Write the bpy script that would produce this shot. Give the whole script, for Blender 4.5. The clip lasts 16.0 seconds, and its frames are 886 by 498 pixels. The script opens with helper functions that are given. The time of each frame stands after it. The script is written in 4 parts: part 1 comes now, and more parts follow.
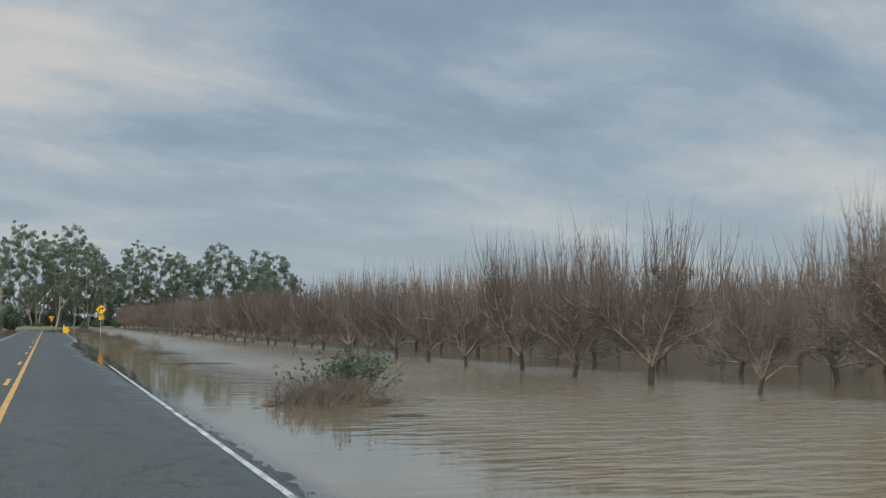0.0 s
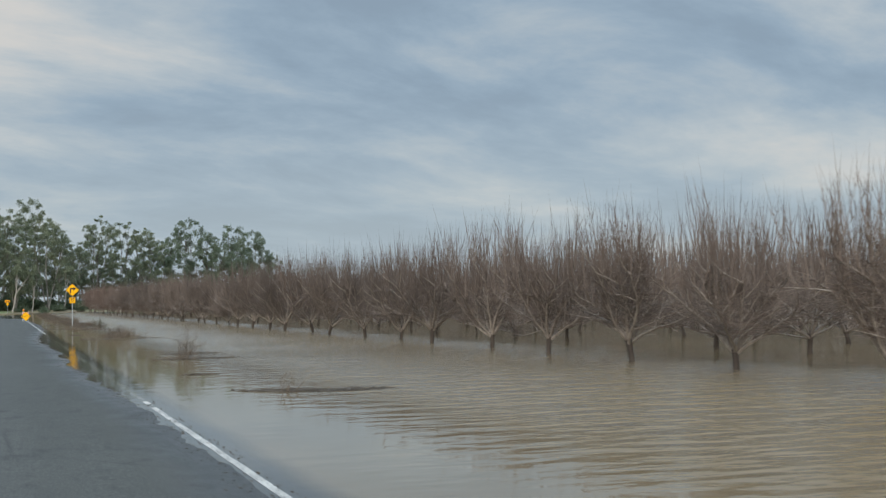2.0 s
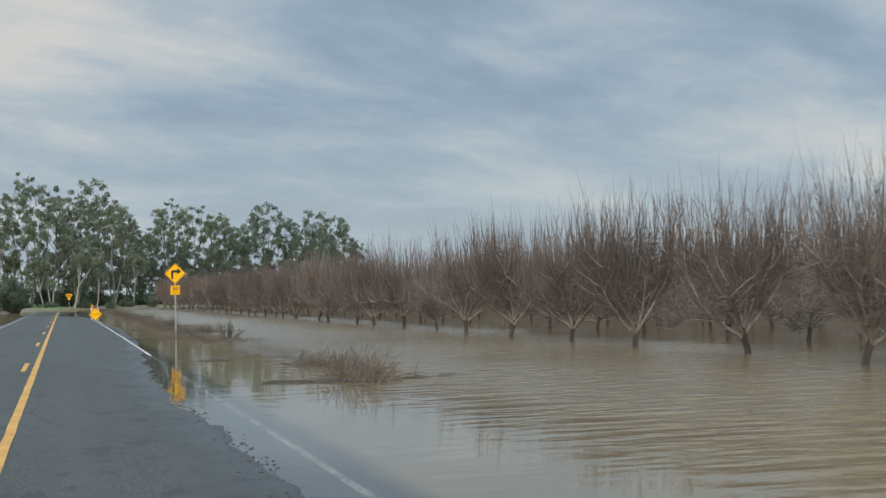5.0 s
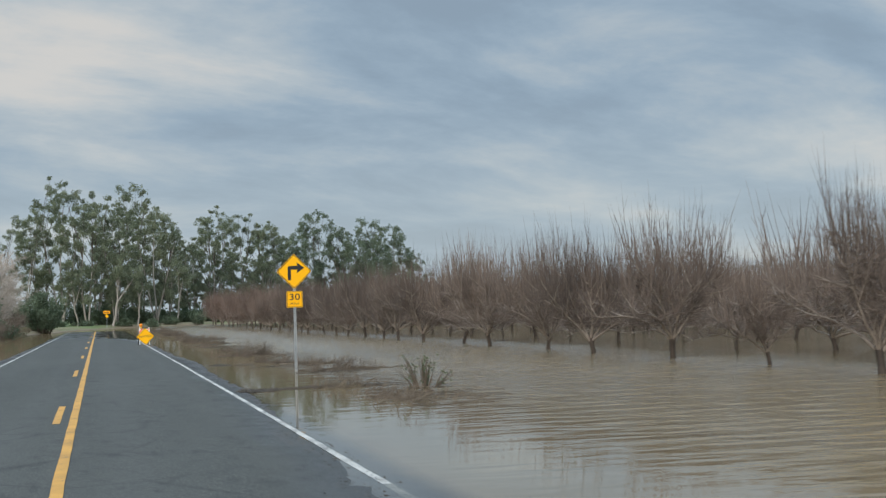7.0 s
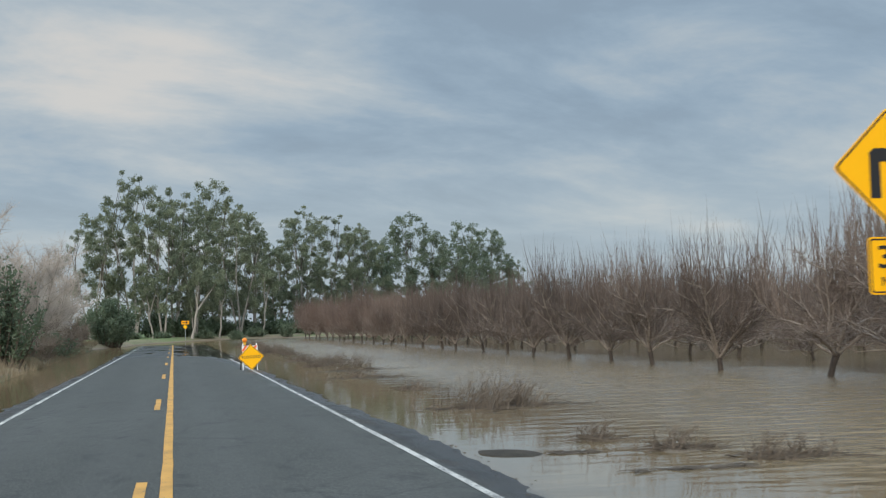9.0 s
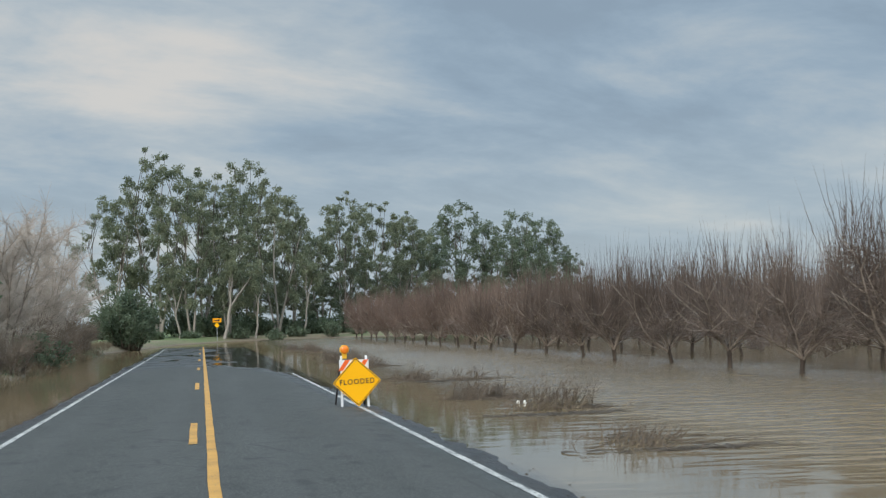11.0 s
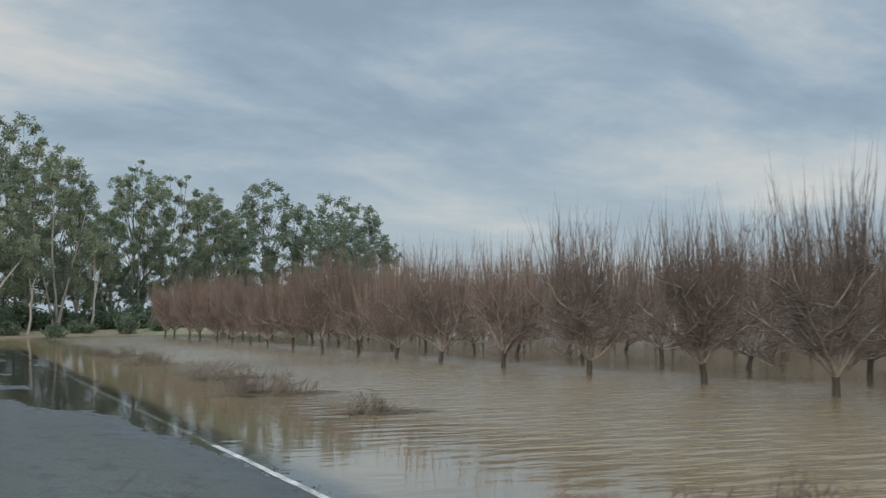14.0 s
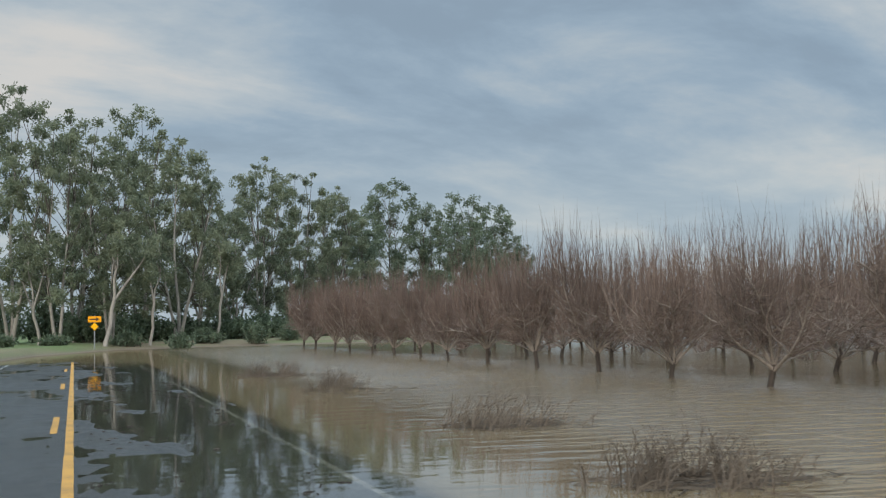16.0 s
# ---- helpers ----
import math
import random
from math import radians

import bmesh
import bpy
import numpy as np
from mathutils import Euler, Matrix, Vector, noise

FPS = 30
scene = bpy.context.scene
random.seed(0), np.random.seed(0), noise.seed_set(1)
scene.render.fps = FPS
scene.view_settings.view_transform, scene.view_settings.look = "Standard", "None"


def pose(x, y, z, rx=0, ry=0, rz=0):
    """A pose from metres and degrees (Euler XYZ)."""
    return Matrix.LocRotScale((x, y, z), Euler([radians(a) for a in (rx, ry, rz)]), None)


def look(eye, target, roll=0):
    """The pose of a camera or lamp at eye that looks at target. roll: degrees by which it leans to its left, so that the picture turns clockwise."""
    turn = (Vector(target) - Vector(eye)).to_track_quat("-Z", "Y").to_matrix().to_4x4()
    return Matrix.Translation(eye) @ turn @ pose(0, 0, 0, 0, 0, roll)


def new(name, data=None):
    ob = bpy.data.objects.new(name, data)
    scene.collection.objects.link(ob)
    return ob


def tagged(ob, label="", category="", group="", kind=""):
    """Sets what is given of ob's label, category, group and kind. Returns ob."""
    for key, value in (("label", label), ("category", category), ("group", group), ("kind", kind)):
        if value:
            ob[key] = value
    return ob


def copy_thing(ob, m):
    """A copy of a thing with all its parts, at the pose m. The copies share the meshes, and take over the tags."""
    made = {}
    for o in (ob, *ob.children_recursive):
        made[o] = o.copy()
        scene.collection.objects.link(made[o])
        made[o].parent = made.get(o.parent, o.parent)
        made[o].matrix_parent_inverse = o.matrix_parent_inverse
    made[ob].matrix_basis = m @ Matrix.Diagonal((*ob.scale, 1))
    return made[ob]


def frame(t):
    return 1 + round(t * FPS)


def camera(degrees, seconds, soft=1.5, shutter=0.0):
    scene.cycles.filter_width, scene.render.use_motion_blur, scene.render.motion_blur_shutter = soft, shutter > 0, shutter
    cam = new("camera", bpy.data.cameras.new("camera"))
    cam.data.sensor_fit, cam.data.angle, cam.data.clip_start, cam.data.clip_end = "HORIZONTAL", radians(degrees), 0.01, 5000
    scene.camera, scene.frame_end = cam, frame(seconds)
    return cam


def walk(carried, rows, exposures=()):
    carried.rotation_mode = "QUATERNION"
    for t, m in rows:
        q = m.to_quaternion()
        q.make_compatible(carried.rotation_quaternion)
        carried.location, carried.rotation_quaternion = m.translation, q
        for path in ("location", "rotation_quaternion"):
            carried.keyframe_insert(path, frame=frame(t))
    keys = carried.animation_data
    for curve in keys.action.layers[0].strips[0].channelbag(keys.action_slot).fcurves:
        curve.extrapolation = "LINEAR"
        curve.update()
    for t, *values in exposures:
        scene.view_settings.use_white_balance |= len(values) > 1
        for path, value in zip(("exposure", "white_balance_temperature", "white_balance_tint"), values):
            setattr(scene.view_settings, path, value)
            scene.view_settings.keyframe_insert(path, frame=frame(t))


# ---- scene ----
cam = camera(41.0, 16.0, soft=1.25, shutter=0.14)
PATH = [
    (0, (0.723, -25.365, 1.584), (3.878, -15.895, 2.189), 0.0),
    (0.5, (0.640, -19.030, 1.582), (3.955, -9.610, 2.127), -0.4),
    (1, (0.646, -12.694, 1.606), (4.066, -3.309, 2.071), -0.8),
    (1.5, (0.641, -6.441, 1.593), (4.126, 2.924, 2.023), -0.7),
    (2, (0.656, -0.072, 1.610), (4.141, 9.293, 2.025), -0.9),
    (2.5, (0.671, 6.257, 1.592), (4.106, 15.642, 2.007), -1.3),
    (3, (0.696, 12.576, 1.516), (4.056, 21.986, 1.911), -1.3),
    (3.5, (0.660, 18.818, 1.495), (3.940, 28.258, 1.845), -1.1),
    (4, (0.703, 24.995, 1.478), (3.918, 34.460, 1.823), -1.2),
    (4.5, (0.656, 31.106, 1.509), (3.786, 40.596, 1.854), -1.2),
    (7, (0.386, 60.925, 1.537), (3.186, 70.515, 2.032), -1.7),
    (7.5, (0.249, 67.007, 1.529), (2.944, 76.627, 2.019), -2.1),
    (8, (0.126, 73.114, 1.570), (2.671, 82.774, 2.055), -2.2),
    (8.5, (0.107, 79.352, 1.560), (2.477, 89.052, 2.110), -1.9),
    (9, (0.084, 85.256, 1.541), (2.309, 94.986, 2.156), -1.5),
    (9.5, (-0.030, 90.948, 1.575), (2.018, 100.718, 2.180), -1.9),
    (12, (-0.107, 116.705, 1.562), (1.943, 126.470, 2.177), -1.1),
    (12.5, (-0.114, 121.214, 1.549), (2.431, 130.854, 2.264), -0.7),
    (13, (-0.227, 125.131, 1.518), (3.373, 134.431, 2.228), -0.4),
    (13.5, (-0.268, 128.972, 1.558), (4.017, 137.987, 2.148), -0.7),
    (14, (-0.227, 132.946, 1.586), (3.583, 142.176, 2.141), -0.6),
    (14.5, (-0.169, 136.767, 1.569), (3.386, 146.097, 2.110), -0.5),
    (15, (-0.101, 140.470, 1.569), (3.269, 149.870, 2.140), -0.6),
    (15.5, (-0.023, 144.091, 1.561), (3.137, 153.561, 2.131), -0.8),
    (16, (0.058, 147.532, 1.533), (3.033, 157.062, 2.163), -1.0),
]
walk(cam, [(t, look(eye, target, roll)) for t, eye, target, roll in PATH],
     exposures=((0, -0.14), (1.0, -0.05), (1.7, 0.0), (16, 0.0)))

WATER = -0.10      # height of the flood water; the crown of the road is near 0
LANE = 2.97        # lane width

# ---- sky, sun ----
SUN_ELEV, SUN_AZ = 24.0, 215.0


def build_sky():
    w = bpy.data.worlds.new("overcast_sky")
    scene.world = w
    w.use_nodes = True
    nt = w.node_tree
    nt.nodes.clear()
    N, L = nt.nodes.new, nt.links.new

    def math_node(op, a, b=0.0, clamp=False):
        n = N("ShaderNodeMath")
        n.operation, n.use_clamp = op, clamp
        for i, v in enumerate((a, b)):
            if isinstance(v, (int, float)):
                n.inputs[i].default_value = v
            else:
                L(v, n.inputs[i])
        return n.outputs[0]

    def mix(fac, a, b, kind="MIX"):
        n = N("ShaderNodeMix")
        n.data_type, n.blend_type = "RGBA", kind
        for i, v in ((0, fac), (6, a), (7, b)):
            if isinstance(v, (int, float)):
                n.inputs[i].default_value = v
            elif isinstance(v, tuple):
                n.inputs[i].default_value = (*v, 1)
            else:
                L(v, n.inputs[i])
        return n.outputs[2]

    def band(v, lo, hi):
        n = N("ShaderNodeMapRange")
        n.interpolation_type = "SMOOTHSTEP"
        L(v, n.inputs[0])
        n.inputs[1].default_value, n.inputs[2].default_value = lo, hi
        return n.outputs[0]

    sky = N("ShaderNodeTexSky")
    sky.sky_type, sky.sun_disc = "NISHITA", False
    sky.sun_elevation, sky.sun_rotation = radians(SUN_ELEV), radians(SUN_AZ)
    co = N("ShaderNodeTexCoord").outputs["Generated"]
    xyz = N("ShaderNodeSeparateXYZ")
    L(co, xyz.inputs[0])
    up = math_node("MAXIMUM", xyz.outputs[2], 0.0)
    # a flat deck of layered cloud, seen in perspective
    over = math_node("ADD", up, 0.20)
    deck = N("ShaderNodeCombineXYZ")
    L(math_node("DIVIDE", xyz.outputs[0], over), deck.inputs[0])
    L(math_node("DIVIDE", xyz.outputs[1], over), deck.inputs[1])

    def clouds(scale, detail, rough, off, turn, drawn, warp):
        spin = N("ShaderNodeVectorRotate")
        spin.rotation_type = "Z_AXIS"
        spin.inputs["Angle"].default_value = radians(turn)
        L(deck.outputs[0], spin.inputs["Vector"])
        m = N("ShaderNodeMapping")
        m.inputs["Location"].default_value = off
        m.inputs["Scale"].default_value = (drawn, 1, 1)
        L(spin.outputs[0], m.inputs[0])
        n = N("ShaderNodeTexNoise")
        n.inputs["Scale"].default_value, n.inputs["Detail"].default_value = scale, detail
        n.inputs["Roughness"].default_value, n.inputs["Distortion"].default_value = rough, warp
        L(m.outputs[0], n.inputs["Vector"])
        return n.outputs[0]

    big = clouds(0.9, 3.0, 0.5, (3.1, 1.2, 0.4), -27, 0.5, 0.2)
    mid = clouds(2.0, 7.0, 0.60, (1.7, 5.2, 3.0), -22, 0.72, 0.2)
    form = math_node("ADD", math_node("MULTIPLY", big, 0.80), math_node("MULTIPLY", mid, 0.86))
    form = math_node("SUBTRACT", form, 0.325)

    def bank(way, lo, z0, half):
        side = N("ShaderNodeVectorMath")
        side.operation = "DOT_PRODUCT"
        L(co, side.inputs[0])
        side.inputs[1].default_value = Vector(way).normalized()
        lift = math_node("ADD", xyz.outputs[2], math_node("MULTIPLY", math_node("SUBTRACT", big, 0.5), 0.10))
        near_z = math_node("SUBTRACT", 1.0, band(math_node("ABSOLUTE", math_node("SUBTRACT", lift, z0)), 0.0, half))
        return math_node("MULTIPLY", band(side.outputs[1], lo, 1.0), near_z)

    # two banks of thin bright cloud: low over the orchard, and higher beyond the road
    bright = math_node("ADD", math_node("MULTIPLY", bank((0.58, 0.81, 0.09), 0.93, 0.095, 0.055), 0.19), math_node("MULTIPLY", bank((-0.12, 0.97, 0.21), 0.96, 0.20, 0.10), 0.13))
    form = math_node("ADD", form, bright)
    ramp = N("ShaderNodeValToRGB")
    e = ramp.color_ramp.elements
    ramp.color_ramp.interpolation = "B_SPLINE"
    e[0].position, e[0].color = 0.38, (0.25, 0.328, 0.412, 1)
    e[1].position, e[1].color = 0.75, (0.645, 0.625, 0.595, 1)
    for p, c in ((0.48, (0.300, 0.398, 0.496, 1)), (0.555, (0.385, 0.456, 0.517, 1)), (0.635, (0.46, 0.52, 0.56, 1))):
        el = e.new(p)
        el.color = c
    L(form, ramp.inputs[0])
    # clearer, paler air low over the horizon
    low = math_node("SUBTRACT", 1.0, band(xyz.outputs[2], 0.04, 0.19))
    col = mix(math_node("MULTIPLY", low, 0.45), ramp.outputs[0], (0.47, 0.535, 0.565))
    # an overcast sky is brightest overhead
    zen = band(xyz.outputs[2], 0.28, 0.9)
    gain = math_node("ADD", 1.0, math_node("MULTIPLY", zen, 3.2))
    g = N("ShaderNodeVectorMath")
    g.operation = "SCALE"
    L(col, g.inputs[0]), L(gain, g.inputs["Scale"])
    cloud_bg, sky_bg, add = N("ShaderNodeBackground"), N("ShaderNodeBackground"), N("ShaderNodeAddShader")
    L(g.outputs[0], cloud_bg.inputs[0])
    cloud_bg.inputs[1].default_value = 0.97
    L(sky.outputs[0], sky_bg.inputs[0])
    sky_bg.inputs[1].default_value = 0.005
    out = N("ShaderNodeOutputWorld")
    L(cloud_bg.outputs[0], add.inputs[0]), L(sky_bg.outputs[0], add.inputs[1]), L(add.outputs[0], out.inputs[0])


build_sky()
sun = bpy.data.lights.new("sun", "SUN")
sun.energy, sun.angle, sun.color = 2.4, radians(30), (1.0, 0.95, 0.88)
sun_ob = new("sun", sun)
az, el = radians(SUN_AZ), radians(SUN_ELEV)
sun_ob.matrix_world = look((0, 0, 0), (-math.sin(az) * math.cos(el), -math.cos(az) * math.cos(el), -math.sin(el)))


# ---- materials ----
class Mat:
    """A small builder of node materials."""

    def __init__(self, name):
        self.m = bpy.data.materials.new(name)
        self.m.use_nodes = True
        self.nt = self.m.node_tree
        self.b = self.nt.nodes["Principled BSDF"]
        self.out = self.nt.nodes["Material Output"]

    def n(self, kind, **props):
        node = self.nt.nodes.new(kind)
        for k, v in props.items():
            node.inputs[k.replace("_", " ")].default_value = v
        return node

    def link(self, a, b):
        self.nt.links.new(a, b)

    def pos(self):
        return self.n("ShaderNodeNewGeometry").outputs["Position"]

    def obj(self):
        return self.n("ShaderNodeTexCoord").outputs["Object"]

    def noise(self, vec, scale, detail=3.0, rough=0.55, stretch=None):
        if stretch:
            mp = self.n("ShaderNodeMapping", Scale=stretch)
            self.link(vec, mp.inputs[0])
            vec = mp.outputs[0]
        n = self.n("ShaderNodeTexNoise", Scale=scale, Detail=detail, Roughness=rough)
        self.link(vec, n.inputs["Vector"])
        return n.outputs[0]

    def ramp(self, fac, stops):
        r = self.n("ShaderNodeValToRGB")
        e = r.color_ramp.elements
        e[0].position, e[0].color = stops[0][0], (*stops[0][1], 1)
        e[1].position, e[1].color = stops[-1][0], (*stops[-1][1], 1)
        for p, c in stops[1:-1]:
            e.new(p).color = (*c, 1)
        self.link(fac, r.inputs[0])
        return r.outputs[0]

    def range(self, v, lo, hi, a=0.0, b=1.0):
        r = self.n("ShaderNodeMapRange")
        r.interpolation_type = "SMOOTHSTEP"
        self.link(v, r.inputs[0])
        for i, x in enumerate((lo, hi, a, b)):
            r.inputs[i + 1].default_value = x
        return r.outputs[0]

    def math(self, op, a, b=0.0):
        m = self.n("ShaderNodeMath")
        m.operation = op
        for i, v in enumerate((a, b)):
            if isinstance(v, (int, float)):
                m.inputs[i].default_value = v
            else:
                self.link(v, m.inputs[i])
        return m.outputs[0]

    def mix(self, fac, a, b, kind="MIX"):
        m = self.nt.nodes.new("ShaderNodeMix")
        m.data_type, m.blend_type = "RGBA", kind
        for i, v in ((0, fac), (6, a), (7, b)):
            if isinstance(v, (int, float)):
                m.inputs[i].default_value = v
            elif isinstance(v, tuple):
                m.inputs[i].default_value = (*v, 1)
            else:
                self.link(v, m.inputs[i])
        return m.outputs[2]

    def bump(self, height, strength, dist):
        b = self.n("ShaderNodeBump", Strength=strength, Distance=dist)
        self.link(height, b.inputs["Height"])
        return b.outputs[0]

    def done(self, color, rough=0.8, normal=None, spec=0.5, metal=0.0):
        for key, v in (("Base Color", color), ("Roughness", rough), ("Specular IOR Level", spec), ("Metallic", metal)):
            if isinstance(v, (int, float)):
                self.b.inputs[key].default_value = v
            elif isinstance(v, tuple):
                self.b.inputs[key].default_value = (*v, 1)
            else:
                self.link(v, self.b.inputs[key])
        if normal is not None:
            self.link(normal, self.b.inputs["Normal"])
        return self.m


def plain(name, color, rough=0.6, vary=0.15, scale=6.0, metal=0.0, spec=0.5, bump=0.15):
    """A surface with grain and blotches round one colour."""
    a = Mat(name)
    p = a.obj()
    big, fine = a.noise(p, scale * 0.25, 2), a.noise(p, scale * 5, 4)
    d = tuple(c * (1 - vary) for c in color)
    l = tuple(min(1, c * (1 + vary)) for c in color)
    c = a.mix(0.45, a.ramp(big, [(0.3, d), (0.7, l)]), a.ramp(fine, [(0.3, d), (0.7, l)]))
    return a.done(c, rough, a.bump(fine, bump, 0.01), spec, metal)


def leafy(name, dark, light, rough=0.5, spec=0.4, thin=0.0):
    """Leaves, blades or twigs: each piece of the mesh has its own tint."""
    a = Mat(name)
    g = a.n("ShaderNodeNewGeometry")
    o = a.n("ShaderNodeObjectInfo")
    r = a.math("ADD", a.math("MULTIPLY", g.outputs["Random Per Island"], 0.75), a.math("MULTIPLY", o.outputs["Random"], 0.25))
    clump = a.noise(a.obj(), 0.6, 2)
    mid = tuple((x + y) / 2 for x, y in zip(dark, light))
    c = a.mix(0.5, a.ramp(r, [(0.0, dark), (0.6, mid), (1.0, light)]), a.ramp(clump, [(0.35, dark), (0.65, light)]))
    m = a.done(c, rough, None, spec)
    if thin:
        # light comes through thin leaves
        tr, mx = a.n("ShaderNodeBsdfTranslucent"), a.n("ShaderNodeMixShader", Fac=thin)
        a.link(c, tr.inputs[0])
        a.link(a.b.outputs[0], mx.inputs[1]), a.link(tr.outputs[0], mx.inputs[2]), a.link(mx.outputs[0], a.out.inputs[0])
    return m


def orchard_twigs():
    """Grey-brown shoots; beyond 150 m, distance haze is painted in as a redder tint."""
    a = Mat("orchard_twigs")
    g, o = a.n("ShaderNodeNewGeometry"), a.n("ShaderNodeObjectInfo")
    sep = a.n("ShaderNodeSeparateXYZ")
    a.link(g.outputs["Position"], sep.inputs[0])
    r = a.math("ADD", a.math("MULTIPLY", g.outputs["Random Per Island"], 0.7), a.math("MULTIPLY", o.outputs["Random"], 0.3))
    grey = a.ramp(r, [(0.0, (0.068, 0.053, 0.043)), (0.6, (0.125, 0.097, 0.080)), (1.0, (0.222, 0.177, 0.146))])
    red = a.ramp(r, [(0.0, (0.085, 0.057, 0.046)), (0.6, (0.155, 0.105, 0.083)), (1.0, (0.25, 0.178, 0.142))])
    return a.done(a.mix(a.range(sep.outputs[1], 150, 200, 0.12, 0.8), grey, red), 0.7, None, 0.25)


def asphalt():
    a = Mat("worn_asphalt")
    p = a.pos()
    sep = a.n("ShaderNodeSeparateXYZ")
    a.link(p, sep.inputs[0])
    grit, patch = a.noise(p, 38, 4, 0.75), a.noise(p, 0.35, 4, 0.6, (1, 0.25, 1))
    mottle = a.noise(p, 2.6, 5, 0.7, (1, 0.55, 1))
    c = a.mix(0.6, a.ramp(patch, [(0.3, (0.046, 0.048, 0.044)), (0.7, (0.093, 0.095, 0.087))]),
              a.ramp(grit, [(0.36, (0.017, 0.018, 0.016)), (0.52, (0.057, 0.058, 0.052)), (0.66, (0.175, 0.172, 0.152))]))
    # polished wheel tracks, a little paler
    ax = a.math("ABSOLUTE", a.math("SUBTRACT", a.math("ABSOLUTE", sep.outputs[0]), 1.5))
    track = a.math("SUBTRACT", 1.0, a.range(a.math("ABSOLUTE", a.math("SUBTRACT", ax, 0.8)), 0.0, 0.45))
    c = a.mix(a.math("MULTIPLY", track, 0.25), c, (0.085, 0.085, 0.08))
    c = a.mix(a.math("MULTIPLY", a.range(mottle, 0.52, 0.68), 0.6), c, (0.03, 0.03, 0.03))
    # cracks
    vor = a.n("ShaderNodeTexVoronoi", Scale=0.55)
    vor.feature = "DISTANCE_TO_EDGE"
    warp = a.mix(0.12, p, a.n("ShaderNodeTexNoise", Scale=1.4, Detail=4.0).outputs["Color"])
    a.link(warp, vor.inputs["Vector"])
    crack = a.math("MULTIPLY", a.math("SUBTRACT", 1.0, a.range(vor.outputs["Distance"], 0.0, 0.018)), a.range(patch, 0.44, 0.56))
    c = a.mix(a.math("MULTIPLY", crack, 0.4), c, (0.02, 0.02, 0.02))
    # crumbled, muddy shoulder outside the edge lines
    edge = a.range(a.math("ADD", a.math("ABSOLUTE", sep.outputs[0]), a.math("MULTIPLY", mottle, 0.3)), 3.16, 3.32)
    mud = a.ramp(mottle, [(0.35, (0.014, 0.012, 0.010)), (0.65, (0.05, 0.042, 0.033))])
    c = a.mix(edge, c, mud)
    # wet near the water's level
    wet = a.math("SUBTRACT", 1.0, a.range(a.math("ADD", sep.outputs[2], a.math("MULTIPLY", mottle, 0.012)), WATER + 0.008, WATER + 0.032))
    c = a.mix(a.math("MULTIPLY", wet, 0.85), c, a.mix(1.0, c, (0.42, 0.42, 0.43), "MULTIPLY"))
    rough = a.math("SUBTRACT", 0.82, a.math("MULTIPLY", wet, 0.50))
    return a.done(c, rough, a.bump(grit, 0.8, 0.012), 0.3)


def road_paint(name, color, wear):
    a = Mat(name)
    p = a.pos()
    chips, grime = a.noise(p, 30, 5, 0.7), a.noise(p, 1.3, 3, 0.6)
    c = a.mix(a.range(grime, 0.35, 0.7), color, tuple(v * 0.72 for v in color))
    hole = a.range(a.math("ADD", chips, a.math("MULTIPLY", grime, 0.35)), wear, wear + 0.06)
    c = a.mix(hole, c, (0.085, 0.085, 0.083))
    return a.done(c, 0.7, a.bump(chips, 0.3, 0.003))


def ground_mat():
    a = Mat("mud_and_grass_ground")
    p = a.pos()
    sep = a.n("ShaderNodeSeparateXYZ")
    a.link(p, sep.inputs[0])
    fine, big = a.noise(p, 9, 5, 0.65), a.noise(p, 0.12, 4, 0.6)
    mud = a.ramp(fine, [(0.3, (0.10, 0.075, 0.05)), (0.7, (0.20, 0.155, 0.105))])
    green = a.ramp(fine, [(0.3, (0.05, 0.085, 0.02)), (0.7, (0.13, 0.20, 0.05))])
    dry = a.ramp(fine, [(0.3, (0.12, 0.095, 0.055)), (0.7, (0.24, 0.19, 0.11))])
    land = a.mix(a.math("MULTIPLY", a.range(big, 0.45, 0.6), 0.6), dry, green)
    lush = a.math("MULTIPLY", a.range(sep.outputs[1], 222, 245), a.range(sep.outputs[0], -1.0, 5.0, 1.0, 0.0))
    land = a.mix(a.math("MULTIPLY", lush, 0.75), land, green)
    c = a.mix(a.range(a.math("ADD", sep.outputs[2], a.math("MULTIPLY", fine, 0.15)), WATER + 0.10, WATER + 0.28), mud, land)
    return a.done(c, 0.9, a.bump(fine, 0.6, 0.05))


